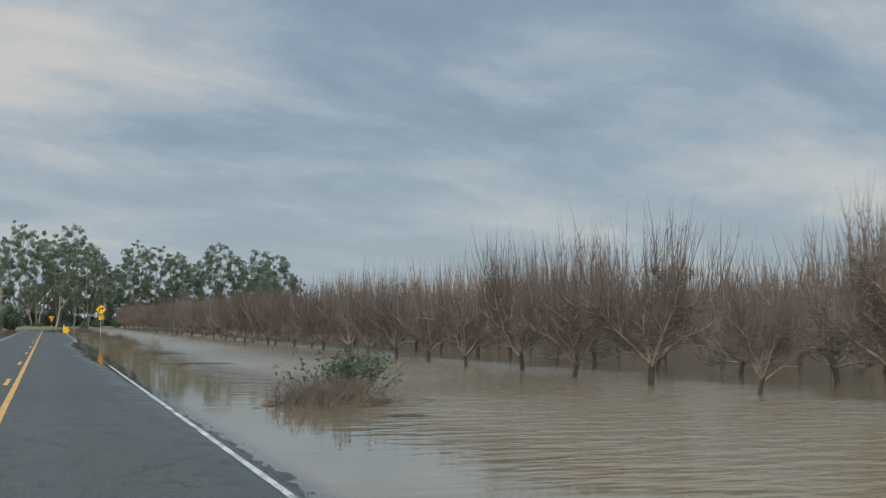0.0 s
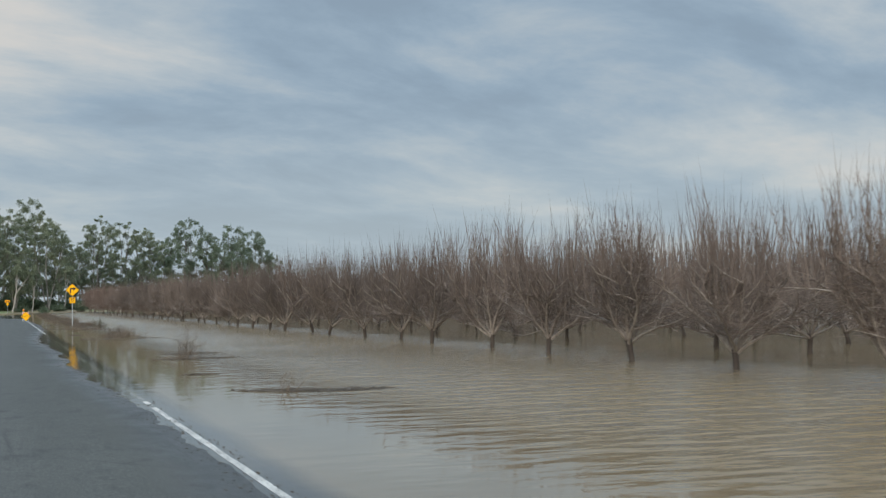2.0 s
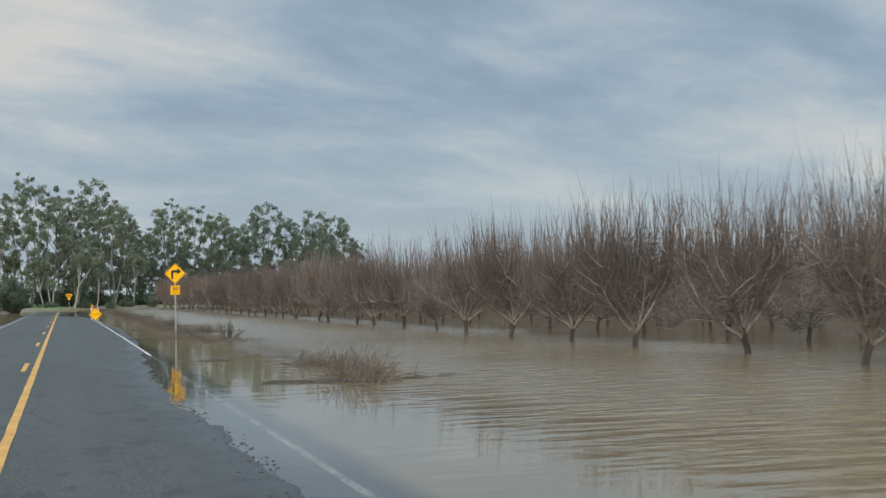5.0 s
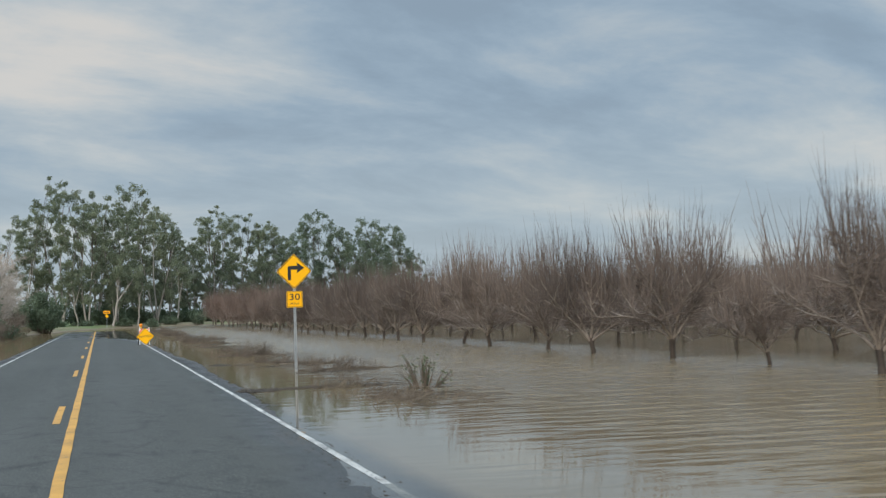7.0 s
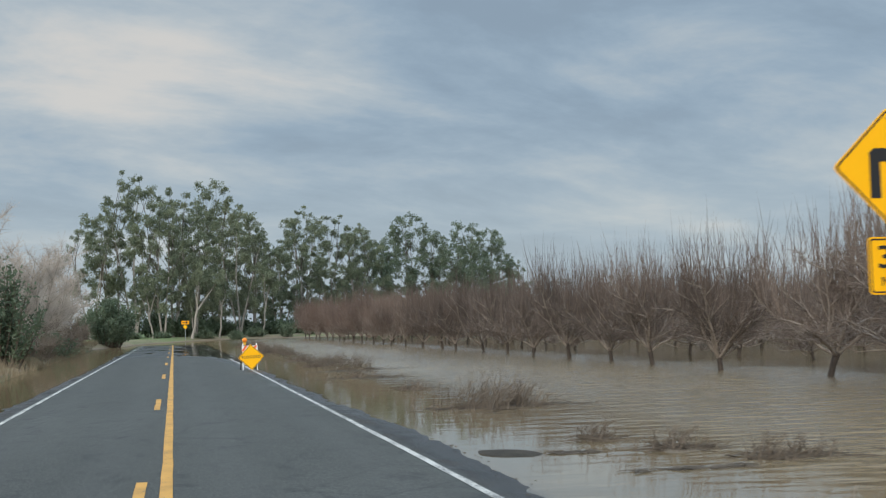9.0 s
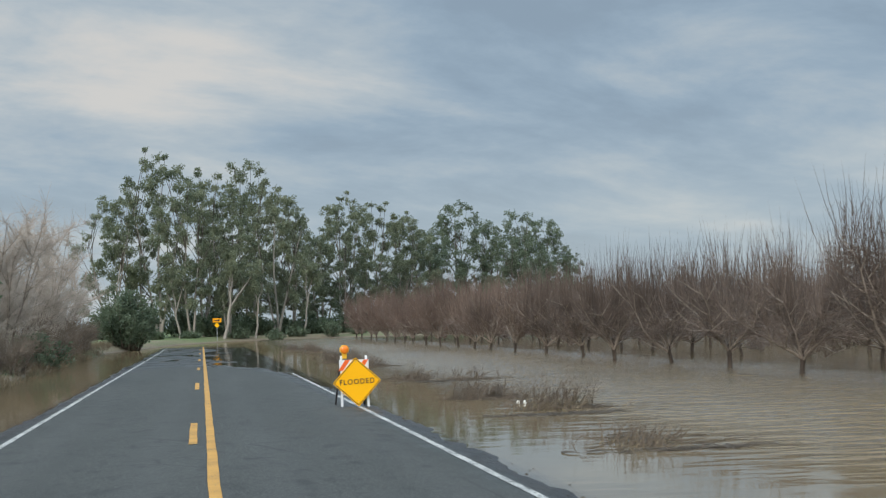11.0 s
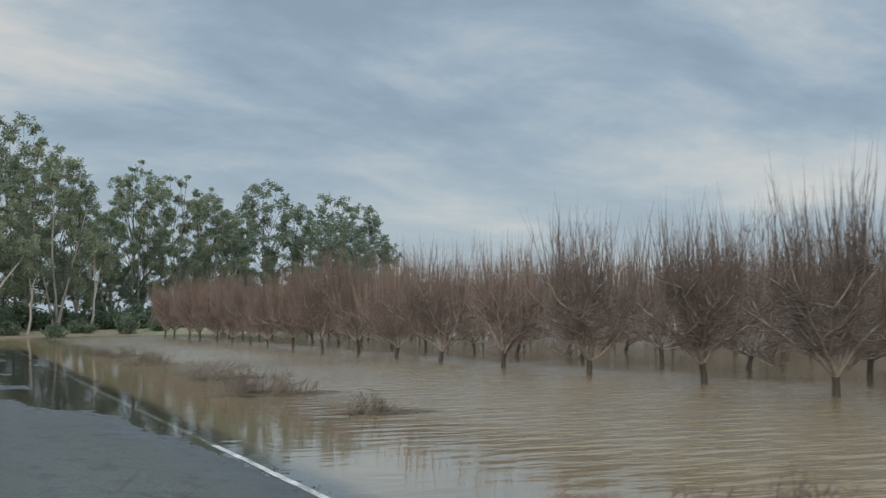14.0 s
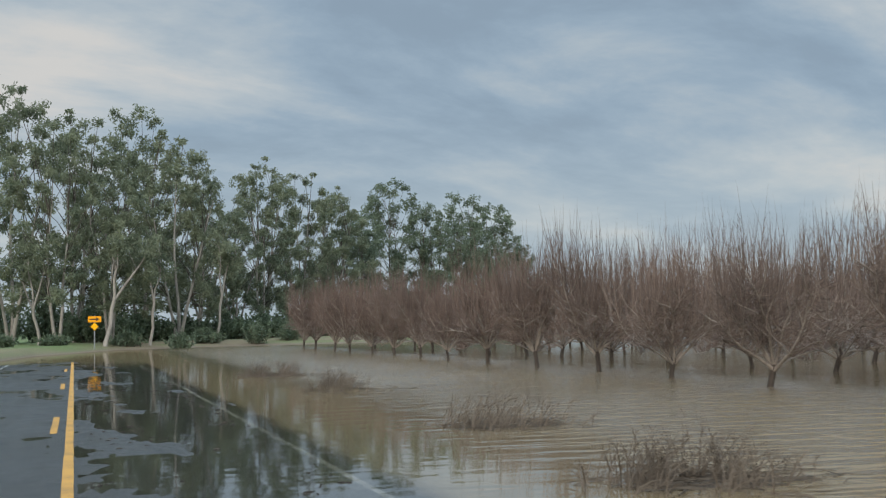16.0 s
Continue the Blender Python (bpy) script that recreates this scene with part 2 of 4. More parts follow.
def water_mat():
    a = Mat("muddy_flood_water")
    p = a.pos()
    sep = a.n("ShaderNodeSeparateXYZ")
    a.link(p, sep.inputs[0])
    wob = a.noise(p, 0.5, 3)
    ax = a.math("ABSOLUTE", sep.outputs[0])
    axn = a.math("ADD", ax, a.math("MULTIPLY", a.math("SUBTRACT", wob, 0.5), 0.34))
    # clear over the shallow road edge, opaque with silt farther out
    silt = a.math("MAXIMUM", a.range(axn, 3.03, 3.62), a.range(sep.outputs[1], 196, 216))
    silt = a.math("MAXIMUM", silt, a.math("MULTIPLY", a.range(ax, 1.8, 2.9, 0.05, 0.16), a.range(sep.outputs[1], 140, 156, 1.0, 0.35)))
    tone = a.noise(p, 0.09, 3, 0.5, (1, 0.5, 1))
    mud = a.ramp(tone, [(0.3, (0.180, 0.130, 0.071)), (0.7, (0.238, 0.175, 0.098))])
    # wind ripples over the open water, calm beside the road
    swell = a.noise(p, 1.45, 2, 0.45, (0.65, 1.5, 1))
    chop = a.noise(p, 3.4, 2, 0.5, (0.6, 1.4, 1))
    glint = a.noise(p, 10.0, 2, 0.5, (0.7, 1.3, 1))
    gust = a.noise(p, 0.05, 3, 0.5)
    open_water = a.math("MULTIPLY", a.range(axn, 4.6, 8.6), a.range(gust, 0.3, 0.6, 0.6, 1.0))
    # sheltered and calmer among the orchard rows
    fringe = a.math("ADD", a.math("MULTIPLY", a.noise(p, 0.16, 4, 0.6), 7.0), a.math("MULTIPLY", wob, 1.5))
    shelter = a.range(a.math("ADD", sep.outputs[0], fringe), 20.6, 25.0, 1.0, 0.2)
    rippled = a.math("MULTIPLY", open_water, shelter)
    amp = a.math("ADD", 0.035, a.math("MULTIPLY", rippled, 1.0))
    waves = a.math("ADD", a.math("MULTIPLY", swell, 0.30), a.math("ADD", a.math("MULTIPLY", chop, 0.085), a.math("MULTIPLY", glint, 0.012)))
    bump = a.bump(a.math("MULTIPLY", waves, amp), 1.0, 0.30)
    fres = a.n("ShaderNodeFresnel", IOR=1.33)
    a.link(bump, fres.inputs["Normal"])
    gloss = a.n("ShaderNodeBsdfGlossy")
    a.link(a.math("MAXIMUM", a.range(rippled, 0.0, 1.0, 0.03, 0.20), a.math("MULTIPLY", a.math("SUBTRACT", 1.0, shelter), 0.11)), gloss.inputs["Roughness"])
    a.link(bump, gloss.inputs["Normal"])
    clear, body = a.n("ShaderNodeBsdfTransparent"), a.n("ShaderNodeBsdfDiffuse")
    clear.inputs[0].default_value = (0.86, 0.83, 0.76, 1)
    a.link(mud, body.inputs[0])
    under, top = a.n("ShaderNodeMixShader"), a.n("ShaderNodeMixShader")
    a.link(silt, under.inputs[0]), a.link(clear.outputs[0], under.inputs[1]), a.link(body.outputs[0], under.inputs[2])
    share = a.math("MINIMUM", a.range(rippled, 0.0, 0.5, 0.68, 0.9), a.math("MULTIPLY", fres.outputs[0], a.range(rippled, 0.0, 0.8, 1.3, 0.85)))
    a.link(share, top.inputs[0]), a.link(under.outputs[0], top.inputs[1]), a.link(gloss.outputs[0], top.inputs[2])
    a.link(top.outputs[0], a.out.inputs[0])
    return a.m


def bark(name, dark, light, scale=3.0):
    a = Mat(name)
    p = a.obj()
    streak, fine = a.noise(p, scale, 4, 0.6, (1, 1, 0.25)), a.noise(p, scale * 8, 4, 0.7, (1, 1, 0.4))
    c = a.mix(0.4, a.ramp(streak, [(0.35, dark), (0.65, light)]), a.ramp(fine, [(0.3, dark), (0.7, light)]))
    return a.done(c, 0.85, a.bump(fine, 0.6, 0.02), 0.25)


M = {
    "asphalt": asphalt(), "white": road_paint("white_road_paint", (0.52, 0.50, 0.455), 0.69),
    "yellow": road_paint("yellow_road_paint", (0.56, 0.285, 0.05), 0.78),
    "ground": ground_mat(), "water": water_mat(),
    "orchard_bark": bark("orchard_bark", (0.028, 0.022, 0.018), (0.085, 0.066, 0.053), 8),
    "orchard_limb": bark("orchard_limb_bark", (0.125, 0.103, 0.085), (0.33, 0.28, 0.235), 8),
    "twig": orchard_twigs(),
    "euc_bark": bark("pale_gum_bark", (0.135, 0.12, 0.102), (0.42, 0.385, 0.335), 0.9),
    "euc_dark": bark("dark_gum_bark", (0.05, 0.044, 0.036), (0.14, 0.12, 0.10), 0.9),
    "euc_leaf": leafy("gum_leaves", (0.088, 0.116, 0.075), (0.275, 0.30, 0.19), 0.5, 0.4, 0.4),
    "tree_leaf": leafy("dark_evergreen_leaves", (0.082, 0.116, 0.077), (0.212, 0.25, 0.162), 0.5, 0.4, 0.4),
    "bush_leaf": leafy("bush_leaves", (0.066, 0.096, 0.06), (0.17, 0.215, 0.13), 0.5, 0.4, 0.35),
    # a darker green than bush_leaf, for two bushes on the flooded verge
    "bush_leaf_dark": leafy("darker_bush_leaves", (0.046, 0.068, 0.036), (0.125, 0.16, 0.08), 0.5, 0.4, 0.35),
    "pale_twig": leafy("pale_willow_twigs", (0.27, 0.232, 0.20), (0.52, 0.46, 0.40), 0.8, 0.2),
    "rust_twig": leafy("dull_brown_twigs", (0.115, 0.088, 0.066), (0.25, 0.20, 0.155), 0.8, 0.2),
    "dry_grass": leafy("dry_grass", (0.095, 0.076, 0.050), (0.25, 0.203, 0.135), 0.8, 0.2),
    "dead_weed": leafy("dead_weed_stems", (0.066, 0.052, 0.040), (0.175, 0.140, 0.107), 0.85, 0.2),
    "mud": plain("dark_silty_mud", (0.045, 0.038, 0.03), 0.9, 0.45, 14, spec=0.2, bump=0.9),
    "jug": plain("milky_white_plastic", (0.74, 0.74, 0.70), 0.4, 0.06, 12, bump=0.05),
    "litter": leafy("matted_wet_litter", (0.040, 0.032, 0.025), (0.13, 0.105, 0.08), 0.7, 0.3),
    "debris": plain("wet_debris", (0.06, 0.05, 0.039), 0.6, 0.4, 20, bump=0.6),
    "sign_yellow": plain("yellow_sign_sheeting", (0.88, 0.43, 0.003), 0.6, 0.04, 3, spec=0.2, bump=0.02),
    # yellow sheeting of the far arrow board, its shade put into the colour
    "sign_yellow_shaded": plain("shaded_yellow_sheeting", (0.80, 0.33, 0.006), 0.6, 0.05, 3, spec=0.2, bump=0.02),
    "sign_black": plain("black_sign_ink", (0.012, 0.012, 0.013), 0.45, 0.1, 5, bump=0.02),
    "sign_orange": plain("orange_sheeting", (0.80, 0.13, 0.02), 0.4, 0.06, 5, bump=0.02),
    "sign_white": plain("white_sheeting", (0.72, 0.73, 0.74), 0.45, 0.06, 5, bump=0.02),
    "galvanised": plain("galvanised_steel", (0.42, 0.44, 0.45), 0.45, 0.15, 20, metal=0.8),
    "dark_steel": plain("dark_weathered_steel", (0.05, 0.05, 0.052), 0.6, 0.2, 20, metal=0.4),
    "plastic_white": plain("white_plastic_leg", (0.68, 0.70, 0.71), 0.5, 0.08, 8),
    "lens_deep": plain("deep_orange_lens", (0.82, 0.21, 0.015), 0.25, 0.08, 40, spec=0.7),
    "lamp_case": plain("yellow_battery_case", (0.75, 0.42, 0.02), 0.5, 0.08, 10),
}


# ---- mesh helpers ----
class Geo:
    """Collects vertices and faces of one mesh."""

    def __init__(self):
        self.v, self.f = [], []

    def tube(self, pts, radii, sides=6, tip=False, cap=False):
        """A tapered tube along pts; tip: it ends in a point."""
        n0, n = len(self.v), len(pts)
        for i, (p, r) in enumerate(zip(pts, radii)):
            if tip and i == n - 1:
                self.v.append(tuple(p))
                break
            d = (pts[min(i + 1, n - 1)] - pts[max(i - 1, 0)]).normalized()
            a = d.cross(Vector((0.31, 0.87, 0.38)))
            if a.length < 1e-4:
                a = d.cross(Vector((1, 0, 0)))
            a.normalize()
            b = d.cross(a)
            for k in range(sides):
                t = 2 * math.pi * k / sides
                self.v.append(tuple(p + a * (r * math.cos(t)) + b * (r * math.sin(t))))
        for i in range(n - 1):
            last = tip and i == n - 2
            for k in range(sides):
                q, w = n0 + i * sides + k, n0 + i * sides + (k + 1) % sides
                self.f.append((q, w, n0 + (i + 1) * sides) if last else (q, w, w + sides, q + sides))
        if cap:
            self.f.append(tuple(n0 + k for k in reversed(range(sides))))
            if not tip:
                self.f.append(tuple(n0 + (n - 1) * sides + k for k in range(sides)))

    def leaf(self, p, along, across, bend):
        """A leaf of two bent halves with a pointed tip."""
        n0 = len(self.v)
        mid = p + along * 0.5 + bend
        self.v += [tuple(p), tuple(mid - across), tuple(p + along), tuple(mid + across)]
        self.f += [(n0, n0 + 1, n0 + 2), (n0, n0 + 2, n0 + 3)]

    def blade(self, p, way, width, droop):
        n0 = len(self.v)
        s = way.cross(Vector((0.3, 0.5, 0.1))).normalized() * width
        m = p + way * 0.55
        self.v += [tuple(p - s), tuple(p + s), tuple(m + s * 0.7), tuple(m - s * 0.7), tuple(p + way + droop)]
        self.f += [(n0, n0 + 1, n0 + 2, n0 + 3), (n0 + 3, n0 + 2, n0 + 4)]

    def box(self, x0, y0, z0, x1, y1, z1):
        n0 = len(self.v)
        self.v += [(x, y, z) for x in (x0, x1) for y in (y0, y1) for z in (z0, z1)]
        self.f += [tuple(n0 + i for i in q) for q in ((0, 1, 3, 2), (4, 6, 7, 5), (0, 4, 5, 1), (2, 3, 7, 6), (0, 2, 6, 4), (1, 5, 7, 3))]

    def mesh(self, name, material, smooth=False):
        me = bpy.data.meshes.new(name)
        me.from_pydata(self.v, [], self.f)
        me.materials.append(material)
        if smooth:
            me.polygons.foreach_set("use_smooth", [True] * len(me.polygons))
        return me


def part(name, geo, material, parent, label="", smooth=False, kind=""):
    me = geo if isinstance(geo, bpy.types.Mesh) else geo.mesh(name, material, smooth)
    ob = new(name, me)
    ob.parent = parent
    return tagged(ob, label, kind=kind)


def bm_mesh(name, bm, material, smooth=False):
    me = bpy.data.meshes.new(name)
    bm.to_mesh(me)
    bm.free()
    me.materials.append(material)
    if smooth:
        me.polygons.foreach_set("use_smooth", [True] * len(me.polygons))
    return me


def plate(name, outline, thick, material, bevel=0.0):
    """An upright plate in the xz plane from an outline of (x, z), its face towards -y."""
    bm = bmesh.new()
    face = bm.faces.new([bm.verts.new((x, 0, z)) for x, z in outline])
    out = bmesh.ops.extrude_face_region(bm, geom=[face])
    bmesh.ops.translate(bm, verts=[g for g in out["geom"] if isinstance(g, bmesh.types.BMVert)], vec=(0, thick, 0))
    bmesh.ops.recalc_face_normals(bm, faces=bm.faces)
    if bevel:
        bmesh.ops.bevel(bm, geom=bm.edges[:], offset=bevel, segments=1, affect="EDGES")
    return bm_mesh(name, bm, material)


def rounded(half_w, half_h, r, turn=0.0, seg=5):
    """The outline of a rectangle with round corners, turned in its plane."""
    pts = []
    for cx, cz, a0 in ((1, 1, 0), (-1, 1, 90), (-1, -1, 180), (1, -1, 270)):
        for k in range(seg + 1):
            a = radians(a0 + 90 * k / seg)
            pts.append((cx * (half_w - r) + r * math.cos(a), cz * (half_h - r) + r * math.sin(a)))
    c, s = math.cos(radians(turn)), math.sin(radians(turn))
    return [(x * c - z * s, x * s + z * c) for x, z in pts]


def ring(name, outer, inner, material, lift=0.0025):
    """A flat printed border between two outlines of equal length."""
    bm = bmesh.new()
    o = [bm.verts.new((x, -lift, z)) for x, z in outer]
    i = [bm.verts.new((x, -lift, z)) for x, z in inner]
    n = len(o)
    for k in range(n):
        bm.faces.new((o[k], o[(k + 1) % n], i[(k + 1) % n], i[k]))
    return bm_mesh(name, bm, material)


def lettering(name, text, size, material, parent, x, z, wide=1.0, spacing=1.0, bold=0.0):
    cu = bpy.data.curves.new(name, "FONT")
    cu.body, cu.size, cu.align_x, cu.align_y, cu.extrude = text, size, "CENTER", "CENTER", 0.0015
    cu.space_character, cu.offset = spacing, bold
    tmp = new(name, cu)
    dg = bpy.context.evaluated_depsgraph_get()
    me = bpy.data.meshes.new_from_object(tmp.evaluated_get(dg))
    bpy.data.objects.remove(tmp)
    me.materials.clear()
    me.materials.append(material)
    me.transform(Matrix.Translation((x, -0.004, z)) @ Matrix.Rotation(radians(90), 4, "X") @ Matrix.Diagonal((wide, 1, 1, 1)))
    ob = new(name, me)
    ob.parent = parent
    return ob


def thing(name, label, category, m=None, group="", kind=""):
    ob = tagged(new(name), label, category, group, kind)
    ob.empty_display_size = 0.2
    if m is not None:
        ob.matrix_basis = m
    return ob


def rnd_dir(rng, flat=False):
    a, z = rng.uniform(0, 2 * math.pi), 0.0 if flat else rng.uniform(-1, 1)
    r = math.sqrt(1 - z * z)
    return Vector((r * math.cos(a), r * math.sin(a), z))


def smooth01(a, b, x):
    t = min(1.0, max(0.0, (x - a) / (b - a)))
    return t * t * (3 - 2 * t)


# ---- ground, water, road ----
SHORE_Y = (-8, -2, 3, 9, 19, 28, 34, 40, 49, 57, 62, 70, 77, 82, 87, 92, 96, 100, 105, 111, 118, 127, 136, 142, 147, 151, 154, 156.5, 158, 160, 166, 224)
SHORE_X = (3.14, 3.06, 2.95, 2.85, 2.8, 2.58, 2.37, 2.5, 2.45, 2.28, 2.37, 2.67, 2.97, 3.2, 3.42, 3.36, 3.48, 3.65, 3.62, 3.45, 3.4, 3.36, 3.16, 3.05, 2.9, 2.6, 2.25, 1.5, 0.8, 0.3, 0.2, 0.1)


def road_height(x, y):
    """Crowned surface; on the orchard side it dips under the water at the shore line above."""
    xw = float(np.interp(y, SHORE_Y, SHORE_X))
    zc = WATER + 0.03 * xw
    wash = smooth01(153, 160, y)
    z = zc - 0.03 * x + wash * 0.021 * (x - xw) if x > 0 else zc + (WATER + 0.016 - 0.011 * smooth01(156, 170, y) - zc) * (-x / LANE)
    even = 1 - 0.8 * math.exp(-((abs(x) - LANE) / 0.16) ** 2)
    z += even * (0.007 * noise.noise((x * 0.7, y * 0.45, 0)) + 0.0045 * noise.noise((x * 2.6, y * 2.2, 5)) * (0.4 + smooth01(1.5, 3, abs(x))))
    z -= wash * 0.008 * (1 - even)
    z += even * wash * (1.0 if x > 0 else 0.45) * (0.034 * noise.noise((x * 0.95, y * 0.24, 3)) + 0.013 * noise.noise((x * 1.9, y * 0.8, 8)) + 0.014 * noise.noise((x * 4.5, y * 2.2, 12)))
    z -= 0.16 * max(0.0, abs(x) - max(3.3, xw + 0.03) - 0.12 * noise.noise((x, y * 1.3, 9)))
    z -= 0.12 * smooth01(206, 232, y)
    return z


def far_shore(x):
    return float(np.interp(x, (-60, -7.5, -2.4, 3.1, 12.6, 60, 200), (150, 189, 229, 245, 252, 262, 285)))


ISLANDS = [(5.7, 36.2, 1.1), (6.1, 60.2, 1.1), (6.2, 64.5, 0.9), (5.9, 82.5, 1.3), (6.9, 85.0, 0.9), (6.6, 93.7, 1.2), (5.4, 86.2, 0.9), (5.9, 108.0, 1.6),
           (5.6, 121.9, 0.8), (5.6, 100.5, 0.9), (6.1, 99.0, 0.9), (6.8, 97.7, 0.9), (6.35, 128.3, 1.2), (5.75, 131.8, 0.9), (5.9, 140.5, 1.2), (7.2, 140.0, 1.4), (6.4, 152.5, 0.9),
           (5.95, 158.2, 1.1), (6.5, 165.4, 1.3), (6.35, 176.8, 1.2), (6.3, 187.0, 1.4), (7.1, 1.3, 1.8), (6.2, -1.2, 1.5), (5.6, 21.2, 1.0), (5.8, 114, 0.7)]


def ground_height(x, y):
    z = -0.62
    z += 0.36 * smooth01(3.2, 5.0, x) * (1 - smooth01(8.0, 10.5, x))
    for ix, iy, r in ISLANDS:
        d = math.hypot((x - ix) / r, (y - iy) / (r * 1.6))
        if d < 1:
            z += 0.158 * (1 - smooth01(0.2, 1.0, d))
    bank = float(np.interp(y, (-100, 122, 152, 191), (5.9, 5.6, 6.1, 6.9)))
    z = z + 0.66 * smooth01(bank - 0.9, bank + 1.0, -x) + 0.3 * smooth01(bank + 2, bank + 14, -x)
    s = y - far_shore(x)
    z = max(z, -0.62 + 0.98 * smooth01(-12, 10, s))
    z += (0.05 * noise.noise((x * 0.35, y * 0.35, 2)) + 0.02 * noise.noise((x * 1.3, y * 1.3, 7))) * (1 - 0.7 * smooth01(60, 200, abs(x)))
    return min(z, -0.26) if abs(x) < 3.4 and y < 214 else z


def axis(parts):
    out = []
    for a, b, step in parts:
        n = max(1, round((b - a) / step))
        out += [a + (b - a) * i / n for i in range(n)]
    return out + [parts[-1][1]]


def sheet(name, xs, ys, fn, material):
    v = [(x, y, fn(x, y)) for y in ys for x in xs]
    n = len(xs)
    f = [(j * n + i, j * n + i + 1, (j + 1) * n + i + 1, (j + 1) * n + i) for j in range(len(ys) - 1) for i in range(n - 1)]
    me = bpy.data.meshes.new(name)
    me.from_pydata(v, [], f)
    me.materials.append(material)
    me.polygons.foreach_set("use_smooth", [True] * len(f))
    return new(name, me)


tagged(sheet("ground", axis([(-2500, -200, 460), (-200, -40, 16), (-40, -12, 2.5), (-12, 12, 0.4), (12, 40, 3.5), (40, 300, 26), (300, 2500, 440)]),
             axis([(-1500, -100, 280), (-100, -40, 10), (-40, 270, 0.9), (270, 420, 5), (420, 3500, 280)]), ground_height, M["ground"]),
       "brown muddy flooded ground rising to green grass", "ground", kind="structure")
tagged(sheet("road", axis([(-4.5, -2.6, 0.16), (-2.6, 0.0, 0.3), (0.0, 4.5, 0.11)]), axis([(-60, 236, 0.3)]), road_height, M["asphalt"]),
       "worn grey asphalt two-lane road, partly under water", "road", kind="structure")
tagged(sheet("water", [-420, 420], [-320, 330], lambda x, y: WATER, M["water"]),
       "muddy brown flood water with wind ripples", "water", kind="structure")


def stripe(name, x0, x1, y0, y1, material, parent=None):
    ys = axis([(y0, y1, 0.5)])
    g = Geo()
    for y in ys:
        for x in (x0, x1):
            w = 0.012 * noise.noise((x * 3, y * 0.8, 4))
            g.v.append((x + w, y, max(road_height(x0, y), road_height(x1, y), road_height((x0 + x1) / 2, y)) + 0.005))
    for i in range(len(ys) - 1):
        g.f.append((2 * i, 2 * i + 1, 2 * i + 3, 2 * i + 2))
    return part(name, g, material, parent)


lines = thing("lane_markings", "worn yellow centre line and white edge lines on asphalt", "road marking", kind="structure")
stripe("solid_centre_line", -0.06, 0.06, -60, 231, M["yellow"], lines)
for i in range(-8, 9):
    y0 = 94.1 + 14.66 * i
    stripe("centre_dash", -0.30, -0.19, y0, y0 + 3.6, M["yellow"], lines)
stripe("edge_line", LANE - 0.045, LANE + 0.045, -60, 212, M["white"], lines)
stripe("edge_line", -LANE - 0.047, -LANE + 0.047, -60, 212, M["white"], lines)


# ---- orchard ----
def grow(rng, p, way, length, n, bend, lift):
    """Points of a curved branch."""
    pts, d = [p.copy()], way.normalized()
    for _ in range(n):
        d = (d + rnd_dir(rng) * bend + Vector((0, 0, lift))).normalized()
        pts.append(pts[-1] + d * (length / n))
    return pts


def along(pts, t):
    s = t * (len(pts) - 1)
    i = min(int(s), len(pts) - 2)
    return pts[i].lerp(pts[i + 1], s - i), (pts[i + 1] - pts[i]).normalized()


